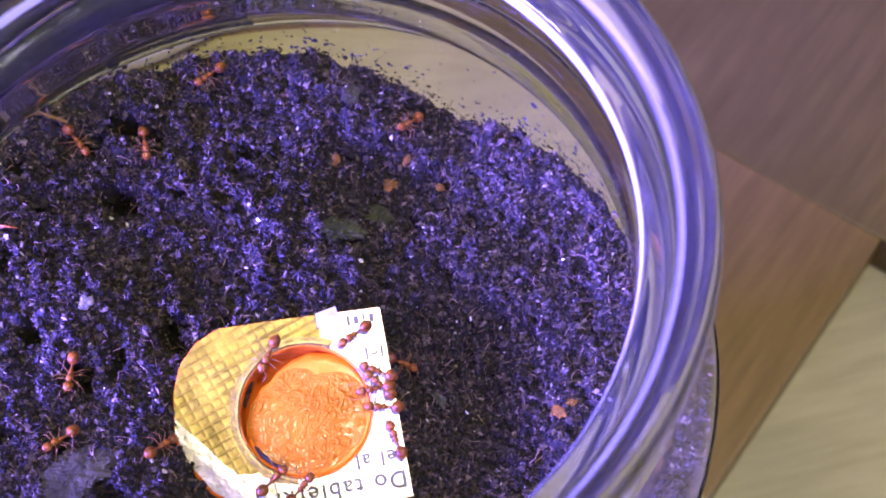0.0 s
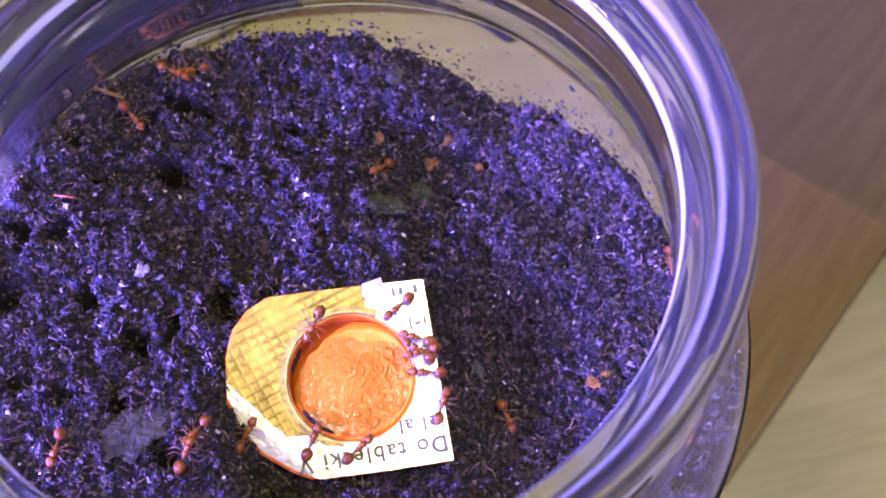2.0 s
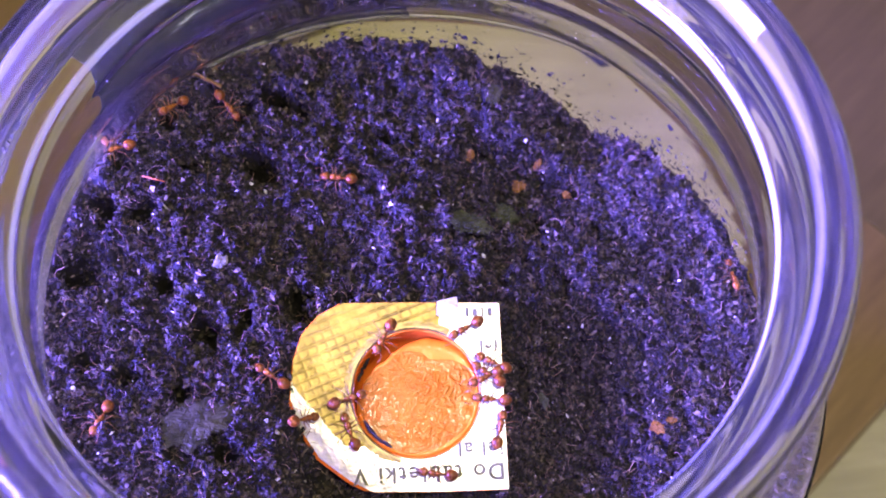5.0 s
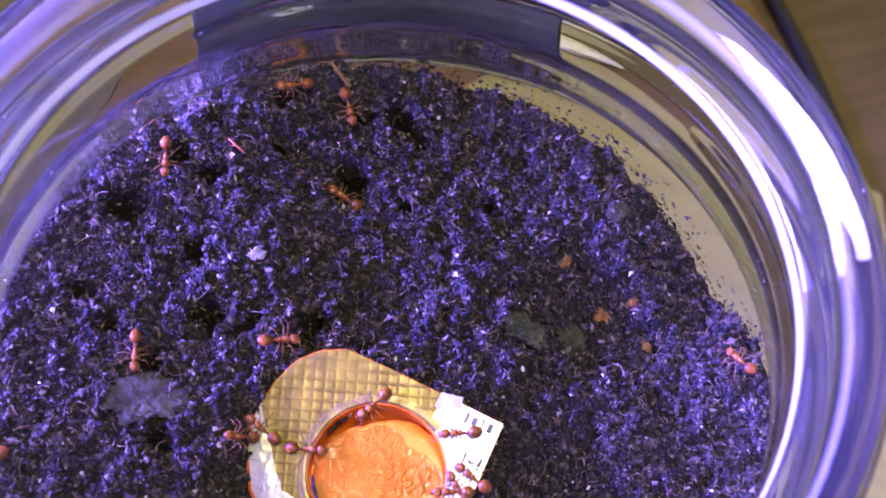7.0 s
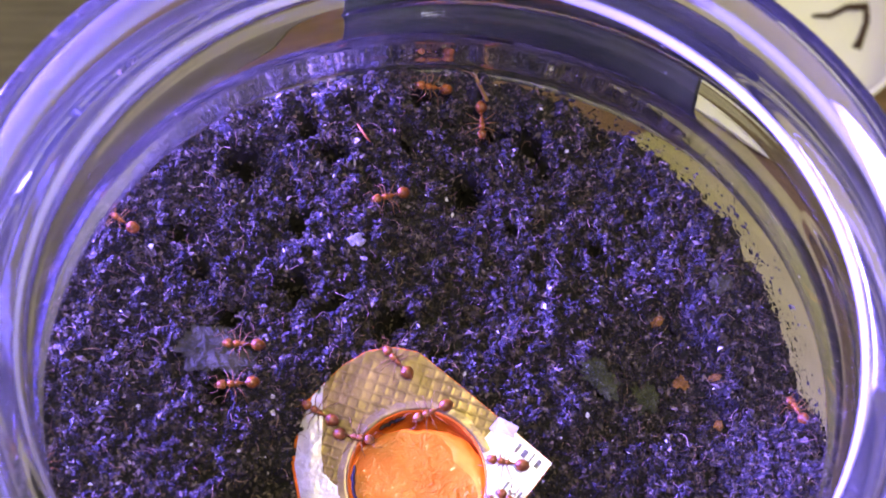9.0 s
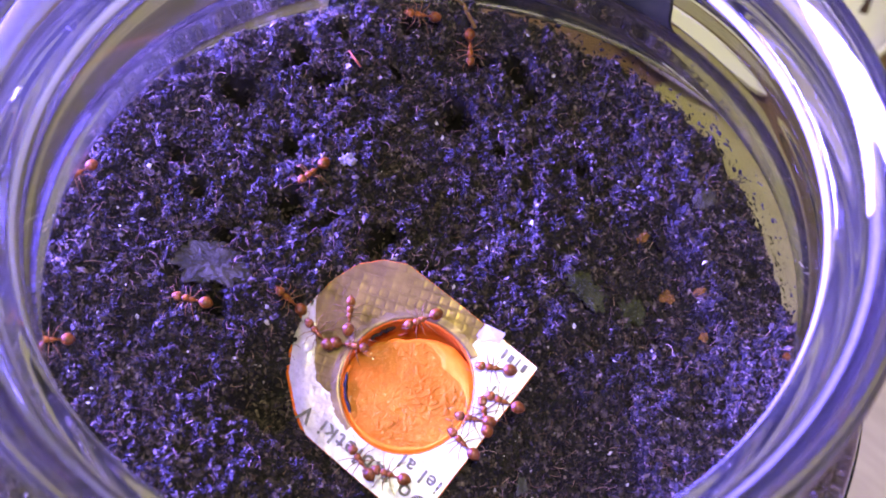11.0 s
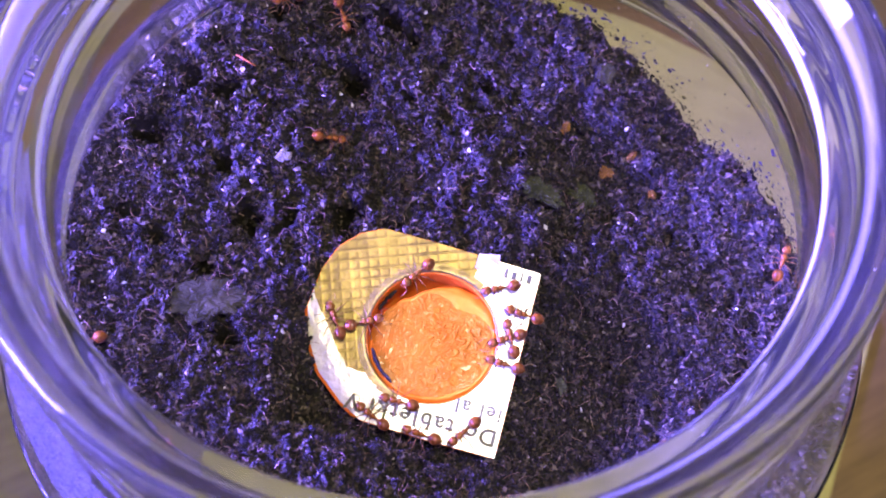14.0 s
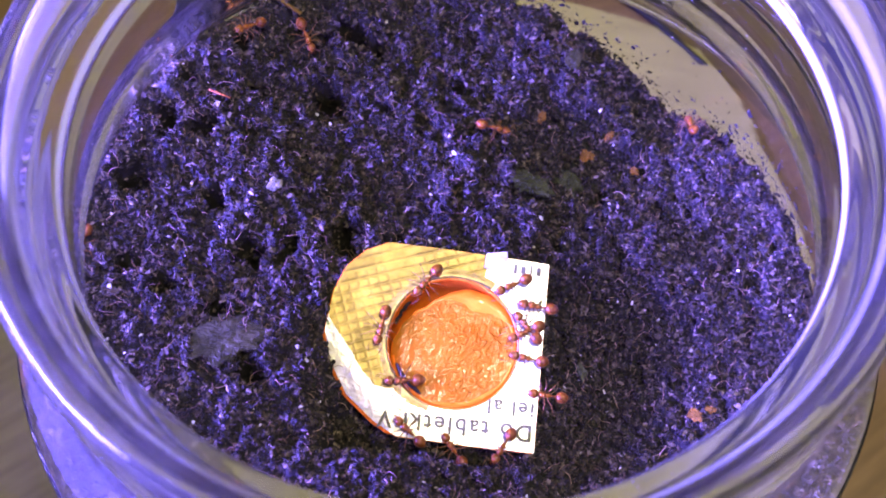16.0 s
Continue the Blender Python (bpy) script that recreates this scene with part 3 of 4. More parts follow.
def edge_distance(a):
    """Way from the cup's centre to the outline in the direction a."""
    dx, dy = math.cos(a), math.sin(a)
    best = 99.0
    for (x0, y0), (x1, y1) in zip(OUTLINE, OUTLINE[1:] + OUTLINE[:1]):
        x0, y0, x1, y1 = x0 - CUP_C[0], y0 - CUP_C[1], x1 - CUP_C[0], y1 - CUP_C[1]
        ex, ey = x1 - x0, y1 - y0
        den = dx * ey - dy * ex
        if abs(den) > 1e-9:
            s, u = (x0 * ey - y0 * ex) / den, (x0 * dy - y0 * dx) / den
            if s > 0 and -1e-6 <= u <= 1 + 1e-6:
                best = min(best, s)
    return best


def foil_zone(x, y):
    """Which surface the foil has at a place: bare gold, crumpled, or printed white."""
    jag = 0.25 * noise.noise((x * 0.9, y * 0.9, 2.0))
    # the torn line runs from the outer edge down to the cup
    if (x + 22.0) * 0.74 + (y + 7.6) * 0.67 + 1.0 * math.sin((x + 22) * 0.35) * 0.5 + jag < 0 or (y < -14.6 + jag and x < -13.0 + jag):
        return "crumpled"
    if x > -6.5 + jag or y < -14.4 + jag:
        return "printed"
    return "gold"


def fold(x, y):
    """The lower corner is bent down along a straight line."""
    away = (x + 22.0) * 0.768 + (y + 8.6) * 0.640
    return min(0.0, 0.13 * (away + 0.7))


def foil_height(x, y, zone):
    if zone == "gold":
        u, v = (x * 0.94 + y * 0.34) / 1.02, (y * 0.94 - x * 0.34) / 1.02
        u, v = abs(u - round(u)), abs(v - round(v))
        ridge = max(0.6 * math.exp(-(u / 0.10) ** 2), math.exp(-(v / 0.10) ** 2))
        wear_or_haze = 0.75 + 0.6 * noise.noise((x * 0.35, y * 0.35, 9))
        return 0.045 * ridge * wear_or_haze + 0.07 * noise.noise((x * 0.3, y * 0.3, 0))
    if zone == "crumpled":
        return fold(x, y) + 0.03 + 0.05 * noise.noise((x * 0.7, y * 0.7, 4)) + 0.03 * noise.noise((x * 2.4, y * 2.4, 8))
    return 0.03 * noise.noise((x * 0.5, y * 0.5, 6))


def foil_surfaces(parent):
    steps, rings = 560, 52
    grid = []
    for k in range(steps):
        a = 2 * math.pi * k / steps
        r1 = edge_distance(a)
        dx, dy = math.cos(a), math.sin(a)
        row = []
        for i in range(rings + 1):
            r = CUP_R + (r1 - CUP_R) * i / rings
            row.append((CUP_C[0] + dx * r, CUP_C[1] + dy * r))
        grid.append(row)
    zones = {"gold": ([], [], {}), "printed": ([], [], {}), "crumpled": ([], [], {})}
    for k in range(steps):
        for i in range(rings):
            ids = [(k, i), (k, i + 1), ((k + 1) % steps, i + 1), ((k + 1) % steps, i)]
            cx, cy = (sum(grid[a][b][n] for a, b in ids) / 4 for n in (0, 1))
            zone = foil_zone(cx, cy)
            verts, faces, seen = zones[zone]
            face = []
            for key in ids:
                if key not in seen:
                    seen[key] = len(verts)
                    x, y = grid[key[0]][key[1]]
                    verts.append((x * MM, y * MM, foil_height(x, y, zone) * MM))
                face.append(seen[key])
            faces.append(tuple(face))
    for zone, material, name, label in (("gold", GOLD, "embossed_foil", "gold foil embossed with a fine grid"),
                                        ("printed", WHITE, "printed_foil", "bright silver-white printed foil"),
                                        ("crumpled", CRUMPLED, "crumpled_foil", "torn and crumpled pale foil edge")):
        ob = sheet_mesh(name, zones[zone][0], zones[zone][1], material)
        ob.parent = parent
        tagged(ob, label)
    # the stiff film under the foil
    bm = bmesh.new()
    loops = []
    for z, grow in ((-0.16, 0.0), (-0.18, 1.0), (-0.36, 1.0)):
        loops.append([bm.verts.new(((CUP_C[0] + (row[-1][0] - CUP_C[0]) * (1 + grow * (0.30 if fold(*row[-1]) < 0 else 0.07) / 11)) * MM, (CUP_C[1] + (row[-1][1] - CUP_C[1]) * (1 + grow * (0.30 if fold(*row[-1]) < 0 else 0.07) / 11)) * MM, (z + fold(*row[-1])) * MM)) for row in grid[::4]])
    for z in (-0.32, -0.10):
        loops.append([bm.verts.new((row[0][0] * MM, row[0][1] * MM, z * MM)) for row in grid[::4]])
    loops.append(loops[0])
    for p, q in zip(loops, loops[1:]):
        for k in range(len(p)):
            j = (k + 1) % len(p)
            bm.faces.new((p[k], p[j], q[j], q[k]))
    bmesh.ops.recalc_face_normals(bm, faces=bm.faces)
    part("film", bm, CUP, parent, "orange plastic film")


def blister():
    top = new("tablet_blister")
    top.matrix_basis = FOIL_M
    tagged(top, "cut orange blister piece with torn gold foil on the soil", "blister pack")
    foil_surfaces(top)
    bm = lathe([(r * MM, z * MM) for r, z in [(0, -3.9), (4.6, -3.9), (5.6, -3.5), (6.15, -2.6), (6.5, -0.6), (6.60, -0.02), (6.74, -0.02), (6.72, -0.6), (6.35, -2.7), (5.7, -3.75), (4.6, -4.15), (0, -4.15)]], 96)
    bmesh.ops.translate(bm, verts=bm.verts, vec=(CUP_C[0] * MM, CUP_C[1] * MM, 0))
    part("cup", bm, CUP, top, "glossy translucent orange cup")
    bm = bmesh.new()
    loops = []
    for r, z in ((6.66, -0.05), (6.74, 0.04), (6.9, 0.06), (7.1, 0.05), (7.3, 0.03), (7.6, 0.008)):
        row = []
        for k in range(210):
            a = radians(60 + k * 0.93)
            wob = 0.10 * noise.noise((math.cos(a) * 3, math.sin(a) * 3, r))
            px, py = CUP_C[0] + r * math.cos(a), CUP_C[1] + r * math.sin(a)
            lift = z + 0.07 * noise.noise((px * 0.3, py * 0.3, 0)) + 0.014 * noise.noise((math.cos(a) * 14, math.sin(a) * 14, r * 3))
            row.append(bm.verts.new(((CUP_C[0] + (r + wob) * math.cos(a)) * MM, (CUP_C[1] + (r + wob) * math.sin(a)) * MM, lift * MM)))
        loops.append(row)
    for p, q in zip(loops, loops[1:]):
        for k in range(len(p) - 1):
            bm.faces.new((p[k], q[k], q[k + 1], p[k + 1]))
    bmesh.ops.recalc_face_normals(bm, faces=bm.faces)
    part("rim", bm, GOLD_RIM, top, "pale ring where the foil was torn round the cup")
    # small loose flap
    bm = bmesh.new()
    vs = [bm.verts.new((x * MM, y * MM, z * MM)) for x, y, z in ((-4.5, 0.75, 0.55), (-6.6, 0.35, 0.45), (-6.7, -1.1, 0.2), (-5.9, -1.25, 0.25), (-5.2, -0.6, 0.3), (-4.3, -0.35, 0.3))]
    bm.faces.new(vs)
    made = bmesh.ops.extrude_face_region(bm, geom=bm.faces[:])["geom"]
    bmesh.ops.translate(bm, verts=[v for v in made if isinstance(v, bmesh.types.BMVert)], vec=(0, 0, -0.06 * MM))
    bmesh.ops.recalc_face_normals(bm, faces=bm.faces)
    part("flap", bm, CRUMPLED, top, "small lifted flap of foil", smooth=False)
    return top


def lettering(parent, text, x, y, size):
    """Grey print that reads along the bottom edge, turned half round."""
    data = bpy.data.curves.new("lettering", "FONT")
    data.body, data.size, data.extrude = text, size * MM, 0.012 * MM
    data.space_character, data.offset = 1.2, 0.045 * MM
    data.materials.append(INK)
    ob = new("lettering", data)
    ob.parent = parent
    ob.matrix_basis = pose(x * MM, y * MM, 0.11 * MM, 0, 0, 180)
    return tagged(ob, "grey printed letters")


def print_bar(parent, x, y, w, h):
    bm = bmesh.new()
    box(bm, (x - w / 2) * MM, (y - h / 2) * MM, 0.045 * MM, (x + w / 2) * MM, (y + h / 2) * MM, 0.065 * MM)
    return part("print_bar", bm, INK, parent, "grey print", smooth=False)


def jelly_top(x, y):
    return -0.48 + 0.046 * x - 0.058 * y + 0.10 * noise.noise((x * 0.30, y * 0.30, 1.0)) + 0.10 * math.exp(-((x - 2) ** 2 + (y + 1) ** 2) / 14)


def wrinkles(x, y):
    """Worm-like folds, stronger in two patches, with a smooth stretch between."""
    calm = 0.12 + 0.88 * min(1.0, max(0.0, 0.5 + 1.4 * noise.noise((x * 0.22 + 3, y * 0.22, 2.0)) + 0.16 * (x - y) / 3))
    bx, by = x + 0.5 * noise.noise((x * 0.9, y * 0.9, 21.0)), y + 0.5 * noise.noise((x * 0.9, y * 0.9, 27.0))
    z = 0.03 * noise.noise((x * 1.1, y * 1.1, 3.0))
    z += calm * (0.13 * (1 - abs(noise.noise((bx * 1.1, by * 1.1, 5.0)))) ** 24 + 0.085 * (1 - abs(noise.noise((bx * 1.9, by * 1.9, 6.0)))) ** 18)
    return z + 0.05 * (1 - abs(noise.noise((bx * 3.3, by * 3.3, 7.0)))) ** 14 + 0.022 * noise.noise((x * 5.0, y * 5.0, 8.0))


def jelly_lump():
    """Wrinkled amber filling inside a smooth orange skin."""
    top = new("food_jelly")
    top.matrix_basis = FOIL_M @ pose(CUP_C[0] * MM, CUP_C[1] * MM, 0)
    tagged(top, "wet wrinkled orange jelly food filling the blister cup", "food")
    steps, rings = 300, 84
    pieces = {"filling": ([], [], {}), "skin": ([], [], {})}
    grid = []
    for k in range(steps):
        a = 2 * math.pi * k / steps
        d = max(0.0, math.cos(a - radians(128)))
        r1 = 6.60 - 1.75 * d ** 2.2 + 0.22 * noise.noise((math.cos(a) * 4, math.sin(a) * 4, 0)) * (1 if d > 0.1 else 0.2)
        wide = 0.38 + 0.22 * noise.noise((math.cos(a) * 2.2, math.sin(a) * 2.2, 4)) + 1.9 * max(0.0, math.cos(a - radians(62))) ** 8 + 0.25 * max(0.0, math.cos(a - radians(290))) ** 4
        if abs(math.degrees(a) - 172) < 24:
            wide = 0.1
        row = []
        for i in range(rings + 1):
            q = i / rings
            r = r1 * q
            x, y = r * math.cos(a), r * math.sin(a)
            edge = r1 - r
            inside = min(1.0, max(0.0, (edge - wide + 0.25) / 0.35))
            z = jelly_top(x, y) + wrinkles(x, y) * inside
            bulge = min(1.0, max(0.0, (wide - edge) / wide)) if edge < wide else 0.0
            z += 0.24 * math.sin(math.pi * min(1.0, bulge)) * min(1.0, wide) + 0.04 * noise.noise((x * 1.5, y * 1.5, 12.0)) - 0.22 * q ** 26
            row.append((x, y, z, "skin" if edge < wide else "filling"))
        x, y = row[-1][:2]
        row.append((x * 0.97, y * 0.97, -1.9, "skin"))
        row.append((x * 0.80, y * 0.80, -3.3, "skin"))
        grid.append(row)
    for k in range(steps):
        j = (k + 1) % steps
        for i in range(rings + 2):
            ids = ((k, i), (k, i + 1), (j, i + 1), (j, i))
            verts, faces, seen = pieces[grid[k][i][3]]
            face = []
            for key in ids:
                if key not in seen:
                    seen[key] = len(verts)
                    verts.append(tuple(c * MM for c in grid[key[0]][key[1]][:3]))
                face.append(seen[key])
            faces.append(tuple(face))
    for name, material, label in (("filling", JELLY, "wet wrinkled amber jelly"), ("skin", SKIN, "smooth bright orange skin")):
        ob = sheet_mesh(name, pieces[name][0], pieces[name][1], material)
        ob.parent = top
        tagged(ob, label)
    return top


DIRT = soil_material("black_dirt", [(0.0, (0.012, 0.008, 0.005)), (1.0, (0.022, 0.015, 0.009))], 900)


def debris(a0, a1, z, seed):
    """A ragged dark scrap stuck to the wall of the cup."""
    pts, radii = [], []
    for k in range(11):
        a = radians(a0 + (a1 - a0) * k / 10)
        r = 6.12 + 0.22 * noise.noise((k * 1.3, seed, 0))
        pts.append(((CUP_C[0] + r * math.cos(a)) * MM, (CUP_C[1] + r * math.sin(a)) * MM, (z + 0.12 * noise.noise((k * 0.9, seed, 4))) * MM))
        radii.append((0.16 + 0.14 * abs(noise.noise((k * 1.9, seed, 8)))) * MM * (0.5 if k in (0, 10) else 1))
    ob = part("debris", tube(pts, radii, 6), DIRT, None, smooth=False)
    ob.matrix_basis = FOIL_M
    return tagged(ob, "ragged black scrap of debris stuck in the cup", "debris")


blister_piece = blister()
debris(205, 243, 0.02, 3.0)
debris(140, 166, -0.9, 7.0)
jelly_lump()
lettering(blister_piece, "Do tabletki V", -0.3, -16.7, 2.35)
lettering(blister_piece, "iel al", -0.3, -14.45, 2.05)
lettering(blister_piece, "iel", -0.35, -3.9, 1.75)
for bx, by, bw, bh in ((-1.0, -0.9, 0.45, 0.9), (-1.8, -0.8, 0.22, 1.1), (-2.6, -0.9, 0.5, 0.8), (-3.4, -0.85, 0.3, 1.0)):
    print_bar(blister_piece, bx, by, bw, bh)

# ---- small things on the soil ----
def ground_normal(x, y):
    d = 1.2
    return Vector((soil_height(x - d, y, False) - soil_height(x + d, y, False), soil_height(x, y - d, False) - soil_height(x, y + d, False), 2 * d)).normalized()


def ground_level(x, y):
    """What the feet stand on: near the tops of the crumbs, over the burrows too."""
    tops = [rough_height(x + dx, y + dy, False) for dx, dy in ((0, 0), (1.1, 0), (-1.1, 0), (0, 1.1), (0, -1.1), (0.6, 0.6), (-0.6, -0.6))]
    return 0.45 * max(tops) + 0.55 * sum(tops) / len(tops)


def foil_place(x, y):
    """Foil coordinates of the place over x, y, in millimetres."""
    px, py = x - FOIL_O.x * 1000, y - FOIL_O.y * 1000
    z = -(FOIL_N.x * px + FOIL_N.y * py) / FOIL_N.z
    p = Vector((px, py, z))
    return p.dot(Vector((0.99337, -0.02392, -0.11244))), p.dot(Vector((0.05855, 0.94701, 0.31583))), z + FOIL_O.z * 1000


def on_ground(x, y, heading, lift=0.0):
    """A pose on the foil or soil at x, y (mm) that looks along the heading."""
    u, v, z = foil_place(x, y)
    if -22.3 < u < 0.9 and -20.3 < v < 0.6:
        up, height = FOIL_N, z + 0.12
        if v < -19.6 or u > 0.3:
            height -= 0.5
    else:
        up, height = ground_normal(x, y), ground_level(x, y) + SOIL_Z * 1000 + 0.15
    ahead = Vector((math.cos(radians(heading)), math.sin(radians(heading)), 0))
    ahead = (ahead - up * ahead.dot(up)).normalized()
    side = up.cross(ahead)
    m = Matrix((ahead, side, up)).transposed().to_4x4()
    m.translation = Vector((x, y, height + lift)) * MM
    return m


def lump(name, x, y, sizes, material, label, category, heading=0, seed=1.0, flat=0.5, lift=0.2, jag=0.0):
    """An irregular crumb lying on the soil."""
    bm = bmesh.new()
    bmesh.ops.create_icosphere(bm, subdivisions=5 if jag else 4, radius=1.0)
    for v in bm.verts:
        torn = Vector((v.co.x, v.co.y, 0)).normalized() if abs(v.co.z) < 0.999 else Vector((0, 0, 0))
        torn = 1 + jag * (0.8 * noise.noise(torn * 1.6 + Vector((seed, 0, 3))) + 0.6 * abs(noise.noise(torn * 4.2 + Vector((0, seed, 5)))) + 0.4 * noise.noise(torn * 9 + Vector((seed, seed, 0))))
        pits = jag * (0.45 * noise.noise(v.co * 5 + Vector((seed, 7, 0))) + 0.3 * noise.noise(v.co * 12 + Vector((seed, 9, 0))))
        v.co += 0.10 * noise.noise_vector(v.co * 4.5 + Vector((seed, seed, 0)))
        d = 1 + 0.38 * noise.noise(v.co * 1.3 + Vector((seed, 0, 0))) + 0.16 * noise.noise(v.co * 3.5 + Vector((0, seed, 0)))
        v.co = Vector((v.co.x * d * torn * sizes[0], v.co.y * d * torn * sizes[1], ((v.co.z if v.co.z > 0 else v.co.z * flat) * d + pits) * sizes[2])) * MM
    ob = part(name, bm, material, smooth=False)
    ob.matrix_basis = on_ground(x, y, heading, lift)
    return tagged(ob, label, category)


lump("clay_crumb", -21.7, -6.0, (3.0, 2.3, 0.42), CLAY, "flat grey crumb of dried clay lying on the soil", "crumb", 20, 4.0, 0.5, 0.55, 0.5)
lump("clay_crumb", 13.0, 32.6, (1.3, 0.9, 0.3), CLAY, "small flat grey flake of clay on the soil", "crumb", 60, 9.0, 0.5, 0.2, 0.4)
lump("stone_flake", -18.5, 11.9, (0.7, 0.6, 0.35), FLINT, "small pale mineral flake lying on the soil", "stone", 40, 2.0, 0.5, 0.3, 0.4)
for bx, by, br, bs in ((14.9, 23.7, 0.75, 1.0), (25.9, -6.9, 0.8, 3.0), (27.3, -6.4, 0.6, 5.0), (17.5, 26.0, 0.55, 7.0), (9.6, 26.5, 0.6, 8.0), (20.5, 22.4, 0.5, 11.0)):
    lump("bark_bit", bx, by, (br, br * 0.7, br * 0.5), ORANGE_BIT, "rusty orange bit of bark on the soil", "bark", by * 30, bs, 0.5, 0.2, 0.5)
lump("moss_crumb", 8.5, 17.5, (2.0, 1.4, 0.5), MOSS, "dull greenish-grey crumb pressed into the soil", "crumb", 10, 14.0, 0.5, 0.1, 0.7)
lump("moss_crumb", 13.0, 20.0, (1.5, 1.2, 0.5), MOSS, "dull greenish-grey crumb pressed into the soil", "crumb", 70, 17.0, 0.5, 0.1, 0.7)


lump("leaf_bit", 14.3, -2.1, (0.8, 0.45, 0.2), LEAF, "small pale grey-green scrap of dry leaf on the soil", "leaf", 140, 21.0, 0.5, 0.35, 0.8)


for fx, fy, fr in ((-12.6, -3.9, 0.28), (-11.6, -6.2, 0.2), (-8.4, -11.2, 0.18), (4.5, 4.9, 0.2)):
    lump("dirt_speck", fx, fy, (fr, fr * 0.7, fr * 0.6), DIRT, "small black speck of dirt on the foil", "dirt", fx * 40, fx, 0.5, 0.05)


def stalk(name, points, radii, material, label):
    """A thin stem through places in millimetres over the mean soil level."""
    ob = part(name, tube([(x * MM, y * MM, z * MM + SOIL_Z) for x, y, z in points], [r * MM for r in radii], 6), material)
    return tagged(ob, label, "stem")


STRAW = soil_material("dry_straw", [(0.0, (0.11, 0.065, 0.006)), (1.0, (0.15, 0.09, 0.01))], 800)
RUST = soil_material("rust_stem", [(0.0, (0.26, 0.075, 0.012)), (1.0, (0.32, 0.11, 0.02))], 800)
z0 = rough_height(-25, 21)
stalk("stem", [(-26.2, 21.9, z0 + 0.6), (-25.1, 21.3, z0 + 0.85), (-23.8, 20.9, z0 + 0.6)], [0.10, 0.13, 0.08], RUST, "short rust-red stem lying on the soil")
z0 = rough_height(-20, 33)
stalk("stem", [(-17.5, 33.0, z0 + 0.4), (-20.0, 34.2, z0 + 1.4), (-22.8, 34.4, z0 + 2.6)], [0.25, 0.22, 0.14], STRAW, "dry tan stem leaning on the glass")
for sx, sy, n, seed in ((-12.8, 6.2, 9, 1.0), (-14.2, 3.5, 8, 4.0), (14.4, -0.9, 7, 6.0), (16.0, 4.0, 6, 9.0), (-16.5, -9.5, 7, 12.0)):
    pts, a = [], seed
    x, y = sx, sy
    for k in range(n):
        pts.append((x, y, rough_height(x, y, False) + 0.55 + 0.5 * math.sin(k * 0.7 + seed)))
        a += 0.75 * math.sin(seed + k * 0.9)
        x, y = x + 0.5 * math.cos(a), y + 0.5 * math.sin(a)
    stalk("root", pts, [0.05] * n, FIBRE, "long curled pale root hair on the soil")


def glass_crumbs():
    """Crumbs that cling to the inside of the glass above the soil."""
    rng = np.random.default_rng(5)
    verts, faces = [], []
    for _ in range(1000):
        a = radians(rng.normal(52, 30) if rng.random() < 0.45 else 20 + rng.random() * 190)
        x, y = 40.45 * math.cos(a), 40.45 * math.sin(a)
        up = rng.exponential(1.7)
        z = soil_height(x * 0.97, y * 0.97) + up
        if z > 12:
            continue
        vs, fs = crumb(rng)
        base = len(verts)
        s = 0.8 if rng.random() < 0.85 else 1.5
        turn = Matrix.Rotation(a, 3, "Z") @ Euler((rng.random() * 6, 0, 0)).to_matrix()
        for v in vs:
            p = turn @ Vector(((v[2] - 0.15) * 0.5 * s, v[1] * s, v[0] * s))
            verts.append(((x + p.x) * MM, (y + p.y) * MM, (z + p.z) * MM))
        faces.extend(tuple(base + k for k in f) for f in fs)
    ob = sheet_mesh("glass_crumbs", verts, faces, SOIL, False)
    ob.location.z = SOIL_Z
    return tagged(ob, "scattered soil crumbs clinging to the glass wall", "soil", kind="stuff")


glass_crumbs()


def dust_specks():
    """Bright specks of dust and dried drops on the glass above the soil."""
    rng = np.random.default_rng(11)
    verts, faces = [], []
    for _ in range(150):
        a = rng.random() * 2 * math.pi
        z = 6 + 26 * rng.random()
        r = np.interp(z, (5.5, 9.8, 13.2, 15.8, 18.2, 21.4, 30, 34), (40.6, 40.2, 38.6, 35.8, 33.6, 32.5, 32.2, 32.6)) - 0.05
        s = 0.05 + 0.06 * rng.random()
        c = Vector((r * math.cos(a), r * math.sin(a), z))
        base = len(verts)
        for d in ((s, 0, 0), (-s, 0, 0), (0, s, 0), (0, -s, 0), (0, 0, s), (0, 0, -s)):
            verts.append(tuple((c + Vector(d) * (0.7 + 0.6 * rng.random())) * MM))
        faces.extend(tuple(base + k for k in f) for f in ((0, 2, 4), (2, 1, 4), (1, 3, 4), (3, 0, 4), (2, 0, 5), (1, 2, 5), (3, 1, 5), (0, 3, 5)))
    ob = sheet_mesh("dust_specks", verts, faces, PERLITE, True)
    ob.location.z = SOIL_Z
    return tagged(ob, "tiny pale dust specks on the glass", "dust", kind="stuff")


dust_specks()

# ---- ants ----


def ball(centre, radii, taper=0.0, sub=3):
    bm = bmesh.new()
    bmesh.ops.create_icosphere(bm, subdivisions=sub, radius=1.0)
    for v in bm.verts:
        k = 1 + taper * v.co.x
        v.co = Vector((centre[0] + v.co.x * radii[0], centre[1] + v.co.y * radii[1] * k, centre[2] + v.co.z * radii[2] * k)) * MM
    return bm


def limb(points, radii):
    return tube([Vector(p) * MM for p in points], [r * 0.82 * MM for r in radii], 5)


